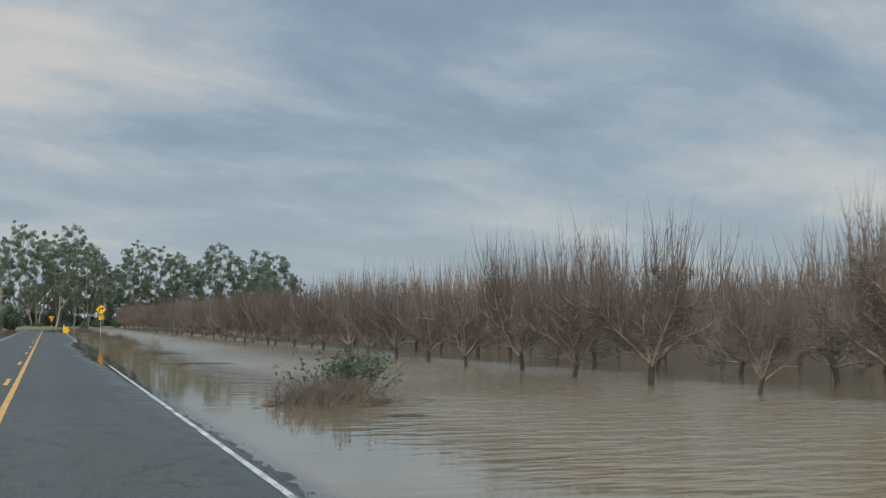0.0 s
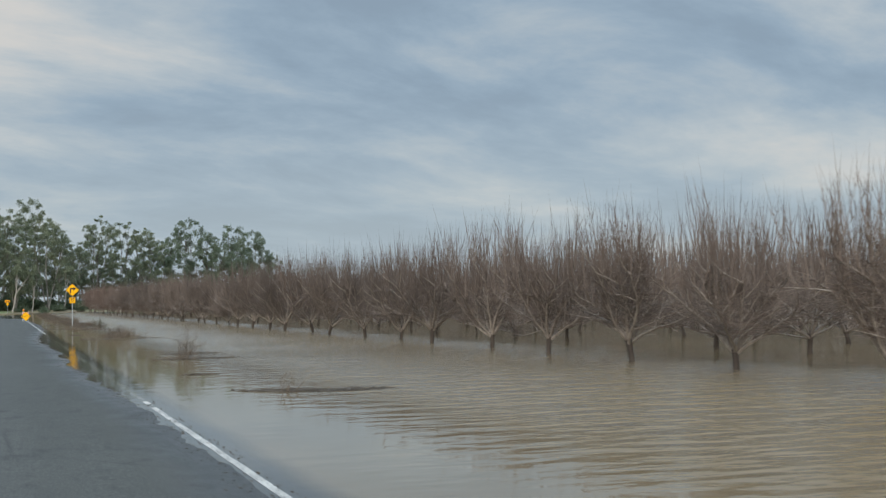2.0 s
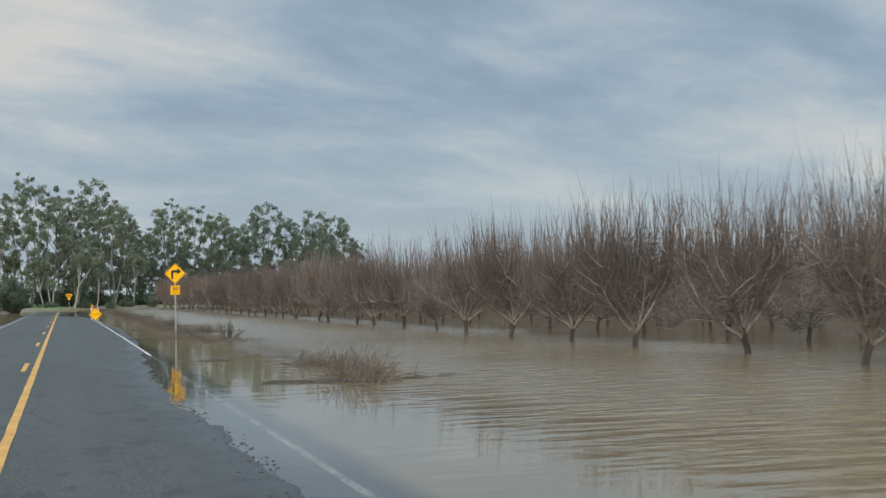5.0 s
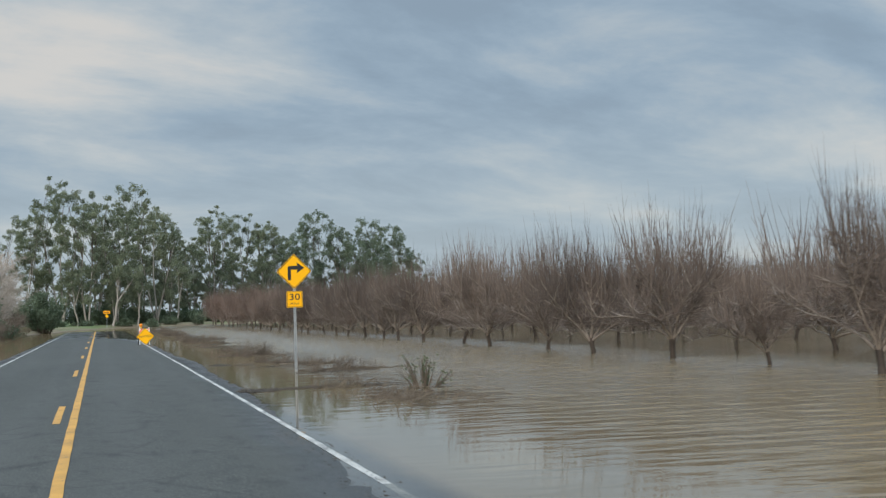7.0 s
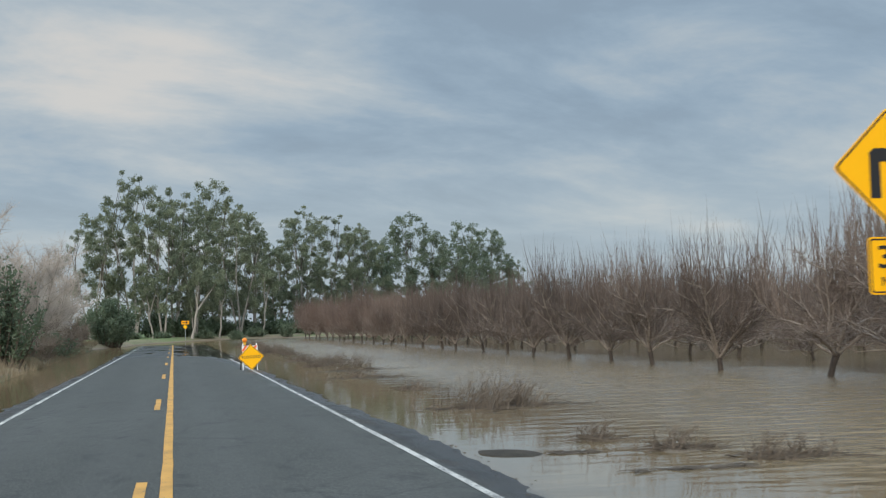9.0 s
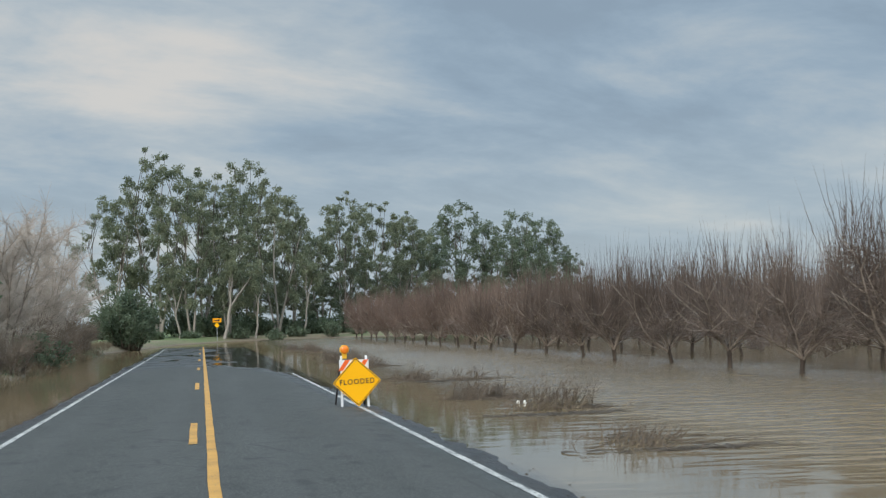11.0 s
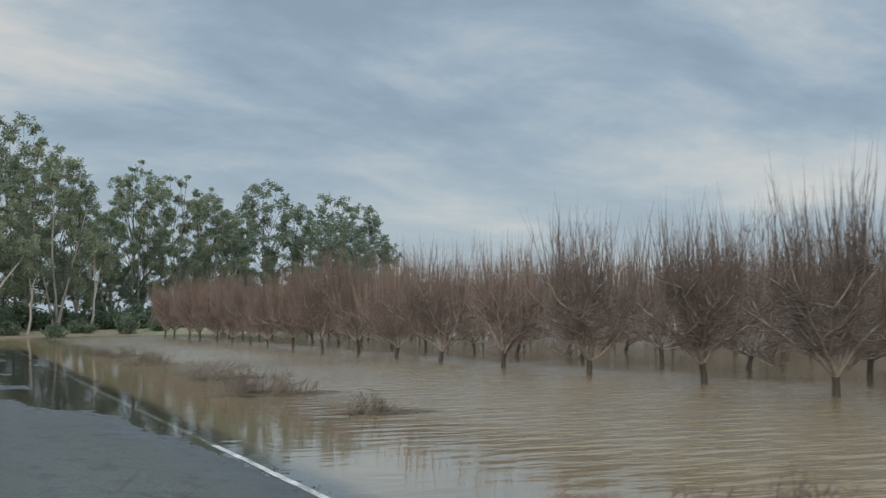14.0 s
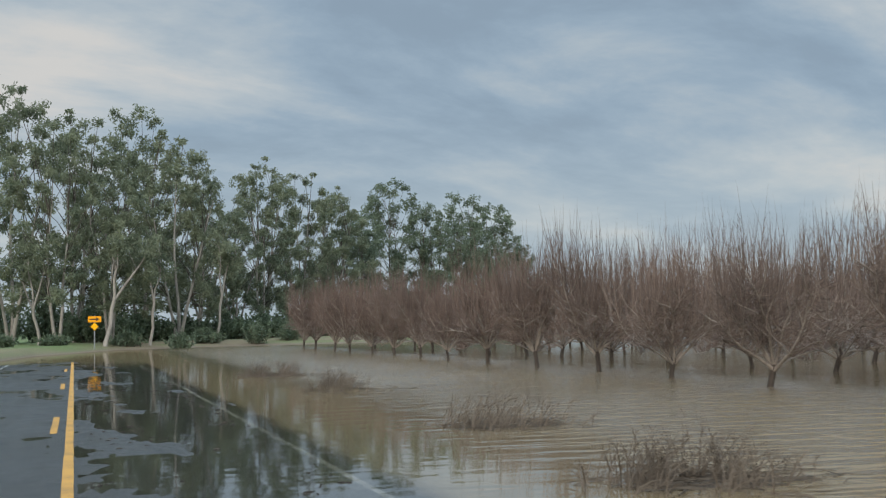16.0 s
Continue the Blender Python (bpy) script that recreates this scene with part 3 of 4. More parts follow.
def orchard_parts(seed, fine, whips, thick, n_sec, sides):
    """Trunk, limbs and twigs of a bare fruit tree with a bowl-shaped crown; z = 0 is the water's level.
    fine, whips: how many twigs and upright shoots each secondary branch bears."""
    rng = random.Random(seed)
    fork = rng.uniform(0.42, 0.56)
    lean = Vector((rng.uniform(-0.13, 0.13), rng.uniform(-0.13, 0.13), 0))
    trunk = Geo()
    top = lean + Vector((0, 0, fork))
    trunk.tube([Vector((0, 0, -0.5)), Vector((0, 0, 0.0)), lean * 0.45 + Vector((0, 0, fork * 0.5)), lean * 0.9 + Vector((0, 0, fork * 0.86)), top + Vector((0, 0, 0.03)), top + Vector((0, 0, 0.16))],
               [0.115, 0.088, 0.074, 0.084, 0.096, 0.04], sides + 3)
    limbs, twigs = [], Geo()
    a0 = rng.uniform(0, 6.28)

    def roof(p):
        """The flat-domed top of the shoots over p."""
        return 5.2 - 0.10 * (p.x * p.x + p.y * p.y)

    def sole(p):
        """The underside of the crown."""
        return 0.78 + 0.07 * math.hypot(p.x, p.y)

    def twig(p, w, r):
        q = p + w
        if p.z > 2.95:
            return
        if q.z < sole(q):
            q.z = sole(q) + rng.uniform(0.0, 0.14)
        q.z = min(q.z, max(p.z, 3.05 - 0.06 * (q.x * q.x + q.y * q.y)))
        twigs.tube([p, q], [r, 0], 3, tip=True)

    def whip(p, tall):
        """An upright shoot, a little crooked, with short spurs."""
        room = roof(p) * rng.uniform(0.67, 1.0) - p.z
        if room < 0.25 or p.z < 1.3:
            return
        ln = min(tall, room)
        w = Vector((rng.gauss(p.x * 0.07, 0.13), rng.gauss(p.y * 0.07, 0.13), 1)) * ln
        r = 0.0085 * thick ** 0.85 * (0.75 + 0.2 * ln)
        m = p + w * 0.5 + rnd_dir(rng, True) * 0.07
        twigs.tube([p, m, p + w], [r, r * 0.75, 0], 3, tip=True)
        for _ in range(3 if thick < 1.5 else 1):
            q = p.lerp(m, rng.uniform(0.3, 1.0)) if rng.random() < 0.6 else m.lerp(p + w, rng.random() * 0.35)
            twigs.tube([q, q + (rnd_dir(rng, True) * 0.55 + Vector((0, 0, 0.9))) * rng.uniform(0.1, 0.45)], [r * 0.7, 0], 3, tip=True)

    for i in range(11):
        outer = i % 11 < 7
        a = a0 + 2.4 * i + rng.uniform(-0.25, 0.25)
        e = radians(rng.uniform(*((27, 50) if thick < 1.5 else (16, 40))) if outer else rng.uniform(56, 76))
        way = Vector((math.cos(a) * math.cos(e), math.sin(a) * math.cos(e), math.sin(e)))
        g = Geo()
        pts = grow(rng, top - Vector((0, 0, rng.uniform(0.0, 0.13))), way, rng.uniform(2.1, 2.8) if outer else rng.uniform(1.9, 2.4), 6, 0.24, 0.01 if outer else 0.0)
        k = rng.uniform(0.85, 1.2)
        g.tube(pts, [f * k for f in (0.050, 0.040, 0.033, 0.027, 0.021, 0.015, 0.007)], sides)
        for j in range(n_sec):
            t = 0.16 + 0.84 * (j + rng.random()) / n_sec
            p, d = along(pts, t)
            side = d.cross(Vector((0, 0, 1))).normalized() * (1 if j % 2 else -1)
            sec = grow(rng, p, d * 0.5 + side * rng.uniform(0.4, 0.9) + Vector((0, 0, rng.uniform(-0.1, 0.7))), rng.uniform(0.7, 1.3) * (1.1 - 0.3 * t), 4, 0.22, 0.07)
            th = thick ** 0.6
            g.tube(sec, [0.024 * th, 0.019 * th, 0.015 * th, 0.011 * th, 0.005], 3 if thick > 2 else 4)
            for _ in range(fine):
                q, dd = along(sec, rng.uniform(0.0, 1.0))
                w = dd * 0.5 + rnd_dir(rng) * 0.8 + Vector((q.x, q.y, 0)) * 0.1 + Vector((0, 0, 0.22))
                twig(q, w.normalized() * rng.uniform(0.3, 0.9), 0.0068 * thick)
            for _ in range(whips):
                q, dd = along(sec, rng.uniform(0.2, 1.0))
                whip(q, rng.uniform(1.0, 2.6))
        # side twigs that close the crown low down, out to its rim
        for _ in range(int(fine * (3.0 if outer else 1.0))):
            q, dd = along(pts, rng.uniform(0.25, 1.0))
            w = rnd_dir(rng, True) * 0.9 + dd * 0.35 + Vector((0, 0, rng.uniform(-0.6, 0.25)))
            twig(q, w.normalized() * rng.uniform(0.35, 1.1), 0.0072 * thick)
        for _ in range(whips * 2):
            q, dd = along(pts, rng.uniform(0.45, 1.0))
            whip(q, rng.uniform(1.3, 2.9))
        limbs.append(g)
    return trunk, limbs, twigs


def orchard_tree(seed, fine, whips, thick, n_sec, sides):
    t = thing("orchard_tree", "bare vase-shaped fruit tree with reddish twigs standing in flood water", "tree", group="rows of bare orchard trees")
    trunk, limbs, twigs = orchard_parts(seed, fine, whips, thick, n_sec, sides)
    part("trunk", trunk, M["orchard_bark"], t, "dark wet trunk", True)
    for g in limbs:
        part("limb", g, M["orchard_limb"], t, smooth=True)
    part("crown", twigs, M["twig"], t, "dense upright reddish twigs", kind="stuff")
    return t


ROW_K = (-1, 0, 6, 13, 18, 22, 24, 29, 32, 35, 38, 52)
ROW_Y = (-1.95, 2.70, 32.2, 67.2, 91.9, 112.6, 122.9, 146.6, 162.0, 177.6, 193.1, 264.0)


def column_y(k):
    return -1.95 + 4.8 * (k + 1) if k < -1 else float(np.interp(k, ROW_K, ROW_Y))


rng = random.Random(11)
near = [orchard_tree(100 + i, 26, 4, 0.97, 6, 5) for i in range(7)]
mid = [orchard_tree(200 + i, 14, 3, 1.6, 4, 3) for i in range(5)]
placed = set()
count = 0
rest = []
for row in range(10):
    for k in range(-4, 47):
        y = column_y(k)
        x = 16.08 + 5.5 * row
        if y < -29.5 + (x - 6) * 0.78 - 16:
            continue
        m = Matrix.Translation((x + rng.uniform(-0.25, 0.25), y + rng.uniform(-0.25, 0.25), WATER)) @ Matrix.Rotation(rng.uniform(0, 6.28), 4, "Z")
        s = rng.uniform(0.95, 1.05)
        if rng.random() < 0.05:
            s *= 0.72
        m = m @ Matrix.Diagonal((s * 0.98, s * 0.98, s * (rng.uniform(0.97, 1.05) + 0.14 * smooth01(165, 185, y)), 1))
        if row < 6 and count < 298:
            pool = near if row < 1 else mid
            i = rng.randrange(len(pool))
            if (row < 1, i) in placed:
                copy_thing(pool[i], m)
            else:
                pool[i].matrix_basis = m
                placed.add((row < 1, i))
            count += 1
        else:
            rest.append(m)
far = [orchard_parts(300 + i, 5, 2, 4.2, 2, 3) for i in range(3)]
g_wood, g_twig = Geo(), Geo()
for m in rest:
    tr, li, tw = far[rng.randrange(3)]
    for src, dst in [(tr, g_wood), *((q, g_wood) for q in li), (tw, g_twig)]:
        n0 = len(dst.v)
        arr = np.array(src.v) @ np.array(m.to_3x3()).T + np.array(m.translation)
        dst.v += arr.tolist()
        dst.f += [tuple(n0 + i for i in q) for q in src.f]
# the rows farthest back, hidden but for their crowns
deep = [orchard_parts(320 + i, 3, 1, 8.0, 2, 3)[2] for i in range(3)]
for row in range(10, 16):
    for k in range(-3, 47):
        y = column_y(k)
        x = 16.08 + 5.5 * row
        if y < -29.5 + (x - 6) * 0.78 - 16:
            continue
        src = deep[rng.randrange(3)]
        a = rng.uniform(0, 6.28)
        turn = np.array(Matrix.Rotation(a, 3, "Z") @ Matrix.Diagonal((1.1, 1.1, 0.95)))
        n0 = len(g_twig.v)
        g_twig.v += (np.array(src.v) @ turn.T + np.array((x, y, WATER - 0.15))).tolist()
        g_twig.f += [tuple(n0 + i for i in q) for q in src.f]
rows = thing("orchard_back_rows", "deep rows of bare reddish-brown orchard trees", "orchard", kind="stuff")
part("wood", g_wood, M["orchard_limb"], rows, kind="stuff")
part("crown", g_twig, M["twig"], rows, kind="stuff")


# ---- gum trees round the bend ----
def gum_tree(name, seed, height, spread, bare, leaf_mat, bark_mat, label, leaves, leaf_len, n_clump):
    """A tall tree: forked stems, a branch to every clump, clumps of leaf sprays with gaps. bare: share of the height without crown."""
    rng = random.Random(seed)
    t = thing(name, label, "tree", group="tall trees round the bend")
    r0 = height * 0.0082
    stems = []
    n_stem = rng.choice((2, 3))
    a0 = rng.uniform(0, 6.28)
    for i in range(n_stem):
        a = a0 + 6.283 * i / n_stem
        way = Vector((math.cos(a) * 0.15, math.sin(a) * 0.15, 1))
        pts = grow(rng, Vector((math.cos(a) * r0 * 0.7, math.sin(a) * r0 * 0.7, -0.4)), way, height * rng.uniform(0.68, 0.86), 8, 0.075, 0.04)
        g = Geo()
        k = rng.uniform(0.75, 1.0)
        g.tube(pts, [r0 * k * f for f in (1.3, 1.0, 0.88, 0.78, 0.66, 0.54, 0.4, 0.26, 0.08)], 8)
        part("stem", g, M[bark_mat], t, smooth=True)
        stems.append(pts)
    clumps, fol, boughs = [], Geo(), Geo()
    for i in range(n_clump):
        u = (i + rng.random()) / n_clump
        z = height * (bare + (0.965 - bare) * u)
        # widest in the middle of the crown
        rad = spread * (0.45 + 0.55 * math.sin(math.pi * min(1, 0.18 + 0.8 * u))) * (1.0 if u < 0.8 else 1.0 - 2.2 * (u - 0.8))
        a, rr = i * 2.399 + rng.uniform(-0.6, 0.6), rad * math.sqrt(rng.uniform(0.12, 1.0))
        c = Vector((math.cos(a) * rr, math.sin(a) * rr, z))
        r = spread * rng.uniform(0.14, 0.28) * (1.0 if u < 0.85 else 0.8)
        clumps.append((c, r))
        u0 = max(0.30, min(0.97, (z - height * 0.10) / height / 0.9 * 0.95))
        q = min((along(p, u0)[0] for p in stems), key=lambda k: math.hypot(k.x - c.x, k.y - c.y))
        m = q.lerp(c, 0.5) + Vector((0, 0, 0.05 * height * rng.uniform(-0.3, 0.5)))
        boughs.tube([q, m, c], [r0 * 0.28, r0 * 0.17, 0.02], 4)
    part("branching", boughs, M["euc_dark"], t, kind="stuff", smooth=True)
    total = sum(r * r for _, r in clumps)
    for c, r in clumps:
        n_spray = max(7, int(8 * r))
        for _ in range(n_spray):
            sc = c + rnd_dir(rng) * r * rng.uniform(0.25, 0.85)
            sc.z = c.z + (sc.z - c.z) * 0.8 + 0.1 * r
            sc.z = min(sc.z, height * 0.98)
            sr = r * rng.uniform(0.26, 0.42)
            for _ in range(max(5, int(leaves * r * r / total / n_spray * (1.25 - 0.5 * c.z / height)))):
                p = sc + rnd_dir(rng) * sr * rng.random() ** 0.5
                d = (rnd_dir(rng) * 0.8 + Vector((0, 0, -0.5))).normalized() * leaf_len * rng.uniform(0.7, 1.4)
                s = d.cross(rnd_dir(rng)).normalized() * leaf_len * 0.24
                fol.leaf(p, d, s, s.cross(d).normalized() * 0.03)
    part("crown", fol, M[leaf_mat], t, kind="stuff")
    return t


GUM = "tall grey-green gum tree with pale bark behind the road bend"
DARK = "tall dense dark green evergreen tree beyond the orchard"
gums = [gum_tree("gum_tree", 400 + i, 22, 5.8, 0.15, "euc_leaf", "euc_bark", GUM, 13500, 0.285, 40) for i in range(4)]
darks = [gum_tree("evergreen_tree", 450 + i, 22, 6.8, 0.10, "tree_leaf", "euc_dark", DARK, 14000, 0.37, 60) for i in range(3)]


def crooked_gum(label, x, y, fork, limbs, r, seed):
    """A gum with a pale crooked trunk; fork: its top, limbs: where each limb ends, with a spray of leaves there."""
    rng = random.Random(seed)
    t = thing("gum_tree", label, "tree", Matrix.Translation((x, y, ground_height(x, y))), "tall trees round the bend")
    top = Vector(fork)
    g = Geo()
    g.tube([Vector((-0.05, 0, -0.4)), Vector((0.02, 0, 0.3)), top * 0.4 + Vector((0.10, 0, 0)), top * 0.75 + Vector((-0.05, 0, 0)), top], [r * 1.5, r * 1.15, r, r * 0.95, r * 0.9], 9)
    part("trunk", g, M["euc_bark"], t, "pale bare crooked trunk", True)
    fol = Geo()
    for end in limbs:
        e = Vector(end)
        g = Geo()
        m1, m2 = top.lerp(e, 0.35) + rnd_dir(rng) * 0.18, top.lerp(e, 0.7) + rnd_dir(rng) * 0.22
        g.tube([top - Vector((0, 0, 0.2)), m1, m2, e], [r * 0.75, r * 0.55, r * 0.4, 0.03], 7)
        for _ in range(4):
            q, d = along([top, m1, m2, e], rng.uniform(0.5, 1.0))
            g.tube([q, q + (d + rnd_dir(rng) * 0.9).normalized() * rng.uniform(0.8, 1.8)], [r * 0.22, 0.01], 5)
        part("limb", g, M["euc_bark"], t, smooth=True)
        for _ in range(16):
            c = e + rnd_dir(rng) * rng.uniform(0.3, 1.9) + Vector((0, 0, rng.uniform(-0.6, 0.9)))
            for _ in range(46):
                p = c + rnd_dir(rng) * 0.55 * rng.random() ** 0.5
                d = (rnd_dir(rng) * 0.8 + Vector((0, 0, -0.5))).normalized() * 0.27 * rng.uniform(0.7, 1.4)
                w = d.cross(rnd_dir(rng)).normalized() * 0.065
                fol.leaf(p, d, w, w.cross(d).normalized() * 0.03)
    part("crown", fol, M["euc_leaf"], t, kind="stuff")


crooked_gum("leaning pale-trunked gum forking low behind the arrow board", 2.5, 247.5, (0.75, 0, 4.0), [(3.2, 0.3, 7.3), (0.9, -0.4, 8.0)], 0.17, 431)
crooked_gum("slender pale gum leaning among darker trees", 6.2, 250.5, (0.35, 0, 3.6), [(0.9, 0.4, 6.6), (-0.6, -0.3, 6.9)], 0.12, 432)
crooked_gum("bent pale gum beside the grassy shoulder", -2.6, 249.0, (-0.5, 0, 3.0), [(-1.9, 0.3, 5.8), (0.6, -0.3, 6.6), (-0.8, 0.5, 7.4)], 0.13, 433)
crooked_gum("tall slender gum with a leaning top", 12.6, 258.0, (0.5, 0, 4.2), [(1.6, 0.3, 8.2), (0.2, -0.3, 8.8)], 0.12, 434)
# (kind, x, y, height)
STAND = [(0, -5.2, 258, 24.4), (1, -10.8, 255, 17.5), (2, 0.2, 266, 22.9), (3, 6.5, 275, 25.0), (1, 14.1, 283, 20.8), (0, 23, 296, 20.6), (2, 28.6, 301, 21.2),
         (3, -1.2, 250, 17.0), (2, 3.0, 252, 14.5), (0, 9.5, 262, 18.5), (1, 18.5, 290, 19.5), (3, 12.0, 268, 15.5), (0, 3.4, 270, 19.0), (2, 16.5, 276, 15.0),
         (3, 21.0, 285, 17.5), (1, 26.0, 292, 17.0), (0, 33.5, 306, 18.5), (2, -8.0, 262, 19.5), (1, 31.0, 298, 16.0), (2, 8.0, 285, 20.5), (3, 36.0, 312, 18.0)]
STAND_DARK = [(0, 48.6, 331, 24.8), (1, 61.3, 333, 23.0), (2, 54.5, 328, 20.5), (0, 67.5, 336, 19.5), (1, 43.0, 324, 18.0), (2, 73.5, 340, 17.0), (1, 39.5, 318, 16.0), (1, 57.0, 322, 16.0), (2, 64.0, 326, 15.5)]
rng = random.Random(5)
used = set()
for pool, stand in ((gums, STAND), (darks, STAND_DARK)):
    for kind, x, y, h in stand:
        s = h / 22.0
        m = Matrix.Translation((x, y, ground_height(x, y))) @ Matrix.Rotation(rng.uniform(0, 6.28), 4, "Z") @ Matrix.Diagonal((s ** 0.6, s ** 0.6, s, 1))
        if pool[kind] in used:
            copy_thing(pool[kind], m)
        else:
            pool[kind].matrix_basis = m
            used.add(pool[kind])


# ---- shrubs, willows and tufts ----
def leafy_bush(label, m, w, h, leaves, leaf_len, mat, seed, group="", low=0.22):
    rng = random.Random(seed)
    t = thing("bush", label, "bush", m, group)
    stems, fol = Geo(), Geo()
    for i in range(int(26 + 6 * w)):
        a, r = rng.uniform(0, 6.28), rng.uniform(0.0, 0.5) * w
        p = Vector((math.cos(a) * r * 0.4, math.sin(a) * r * 0.4, -0.1))
        tip_h = h * rng.uniform(0.55, 1.0) * (1 - 0.5 * (r / (0.55 * w)) ** 2)
        way = Vector((math.cos(a) * r * 0.8, math.sin(a) * r * 0.8, tip_h))
        pts = grow(rng, p, way, way.length, 5, 0.12, 0.0)
        stems.tube(pts, [0.012 * h ** 0.6 * f for f in (1.6, 1.3, 1.0, 0.7, 0.5, 0.15)], 4)
        for _ in range(int(leaves / (26 + 6 * w))):
            q, d = along(pts, rng.uniform(low, 1.0))
            q = q + rnd_dir(rng) * rng.uniform(0, 0.10 * w)
            l = (d * 0.4 + rnd_dir(rng) * 0.9).normalized() * leaf_len * rng.uniform(0.6, 1.3)
            s = l.cross(rnd_dir(rng)).normalized() * leaf_len * 0.24
            fol.leaf(q, l, s, s.cross(l).normalized() * leaf_len * 0.08)
    part("woody_base", stems, M["dead_weed"], t, kind="stuff")
    part("foliage", fol, M[mat], t, kind="stuff")
    return t


def willow(label, m, h, w, seed, mat, n=4400):
    """A bare many-stemmed tree."""
    rng = random.Random(seed)
    t = thing("bare_tree", label, "tree", m, "bare thicket beside the road")
    twigs = Geo()
    for i in range(7):
        a = i * 0.9 + rng.uniform(-0.3, 0.3)
        g = Geo()
        pts = grow(rng, Vector((0.25 * math.cos(a), 0.25 * math.sin(a), -0.3)), Vector((math.cos(a) * w * 0.42, math.sin(a) * w * 0.42, h * 0.8)), h * rng.uniform(0.62, 0.85), 7, 0.13, 0.03)
        g.tube(pts, [0.085, 0.07, 0.056, 0.045, 0.035, 0.026, 0.018, 0.008], 5)
        for j in range(9):
            p, d = along(pts, rng.uniform(0.2, 1.0))
            sec = grow(rng, p, d * 0.7 + rnd_dir(rng) * 0.8 + Vector((0, 0, 0.2)), rng.uniform(0.15, 0.3) * h, 3, 0.15, 0.04)
            g.tube(sec, [0.02, 0.015, 0.01, 0.005], 4)
            for _ in range(n // 63):
                q, dd = along(sec, rng.uniform(0.1, 1.0))
                wv = (dd * 0.3 + rnd_dir(rng) * 0.85 + Vector((0, 0, 0.4))).normalized() * rng.uniform(0.3, 1.1)
                twigs.tube([q, q + wv], [0.0105, 0], 3, tip=True)
        part("stem", g, M["orchard_limb"], t, smooth=True)
    part("crown", twigs, M[mat], t, kind="stuff")
    return t


def at_ground(x, y, dz=0.0):
    return Matrix.Translation((x, y, ground_height(x, y) + dz))


PALE = "bare pale grey-brown willow with fine twigs beside the flooded ditch"
for i, (x, y, h, w) in enumerate([(-11.6, 141, 6.8, 5), (-10.6, 150, 7.2, 5), (-8.2, 157, 6.8, 5), (-9.6, 164, 7.6, 6), (-8.6, 171, 7.0, 5), (-10.5, 178, 7.6, 6), (-9.4, 186, 6.2, 5),
                                 (-12.5, 147, 8.4, 6), (-13.5, 158, 8.2, 6), (-14, 170, 8.0, 6), (-13.0, 184, 7.0, 6), (-10.5, 194, 5.6, 5), (-17, 176, 8.5, 6)]):
    willow(PALE, at_ground(x, y), h * 1.12, w * 1.1, 600 + i, "pale_twig")
for i, (x, y, h, w) in enumerate([(-7.4, 165, 2.6, 3), (-7.6, 174, 2.8, 3.4), (-7.9, 183, 2.6, 3.2), (-7.2, 153, 1.9, 2.6), (-8.3, 191, 2.4, 3)]):
    willow("low dull brown bare thicket on the ditch bank", at_ground(x, y), h, w, 650 + i, "rust_twig", 1500)
leafy_bush("tall narrow dark green leafy shrub on the ditch bank", at_ground(-7.3, 141.0), 3.6, 5.2, 4600, 0.22, "bush_leaf", 701)
leafy_bush("large round dark green bush beside the flooded road", at_ground(-5.8, 203), 5.4, 5.2, 11000, 0.28, "bush_leaf", 702)
leafy_bush("low dark green shrub on the ditch bank", at_ground(-7.0, 160), 2.4, 1.7, 1300, 0.2, "bush_leaf", 703)
for i, (x, y, w, h) in enumerate([(6, 262, 6, 3.0), (10.5, 266, 6, 2.6), (15, 270, 6, 2.8), (19.5, 275, 6, 3.0), (24, 281, 7, 3.2), (29, 287, 8, 3.8), (34, 294, 8, 4.5), (1.5, 264, 5, 3.6), (40, 303, 9, 6), (47, 312, 9, 6), (-12, 262, 6, 3.6), (-7.5, 271, 7, 4.6), (-2.5, 273, 6, 5.4), (3.5, 276, 7, 5.8)]):
    leafy_bush("dense dark green undergrowth under tall trees", at_ground(x, y), w, h, 3200, 0.42, "bush_leaf", 750 + i, "undergrowth under the trees")
for i, (x, y, w, h) in enumerate([(8.3, 246.5, 2.4, 1.6), (15.8, 254, 2.6, 2.4), (4.5, 249, 3.2, 1.4), (11.5, 255, 3.0, 1.5), (-1.5, 245, 2.6, 1.0), (19.5, 259, 3.0, 2.0), (-5.0, 238, 2.0, 1.2)]):
    leafy_bush("low green bush at the water's edge under the trees", at_ground(x, y), w, h, 1400, 0.26, "bush_leaf", 720 + i, "bushes along the far shore")


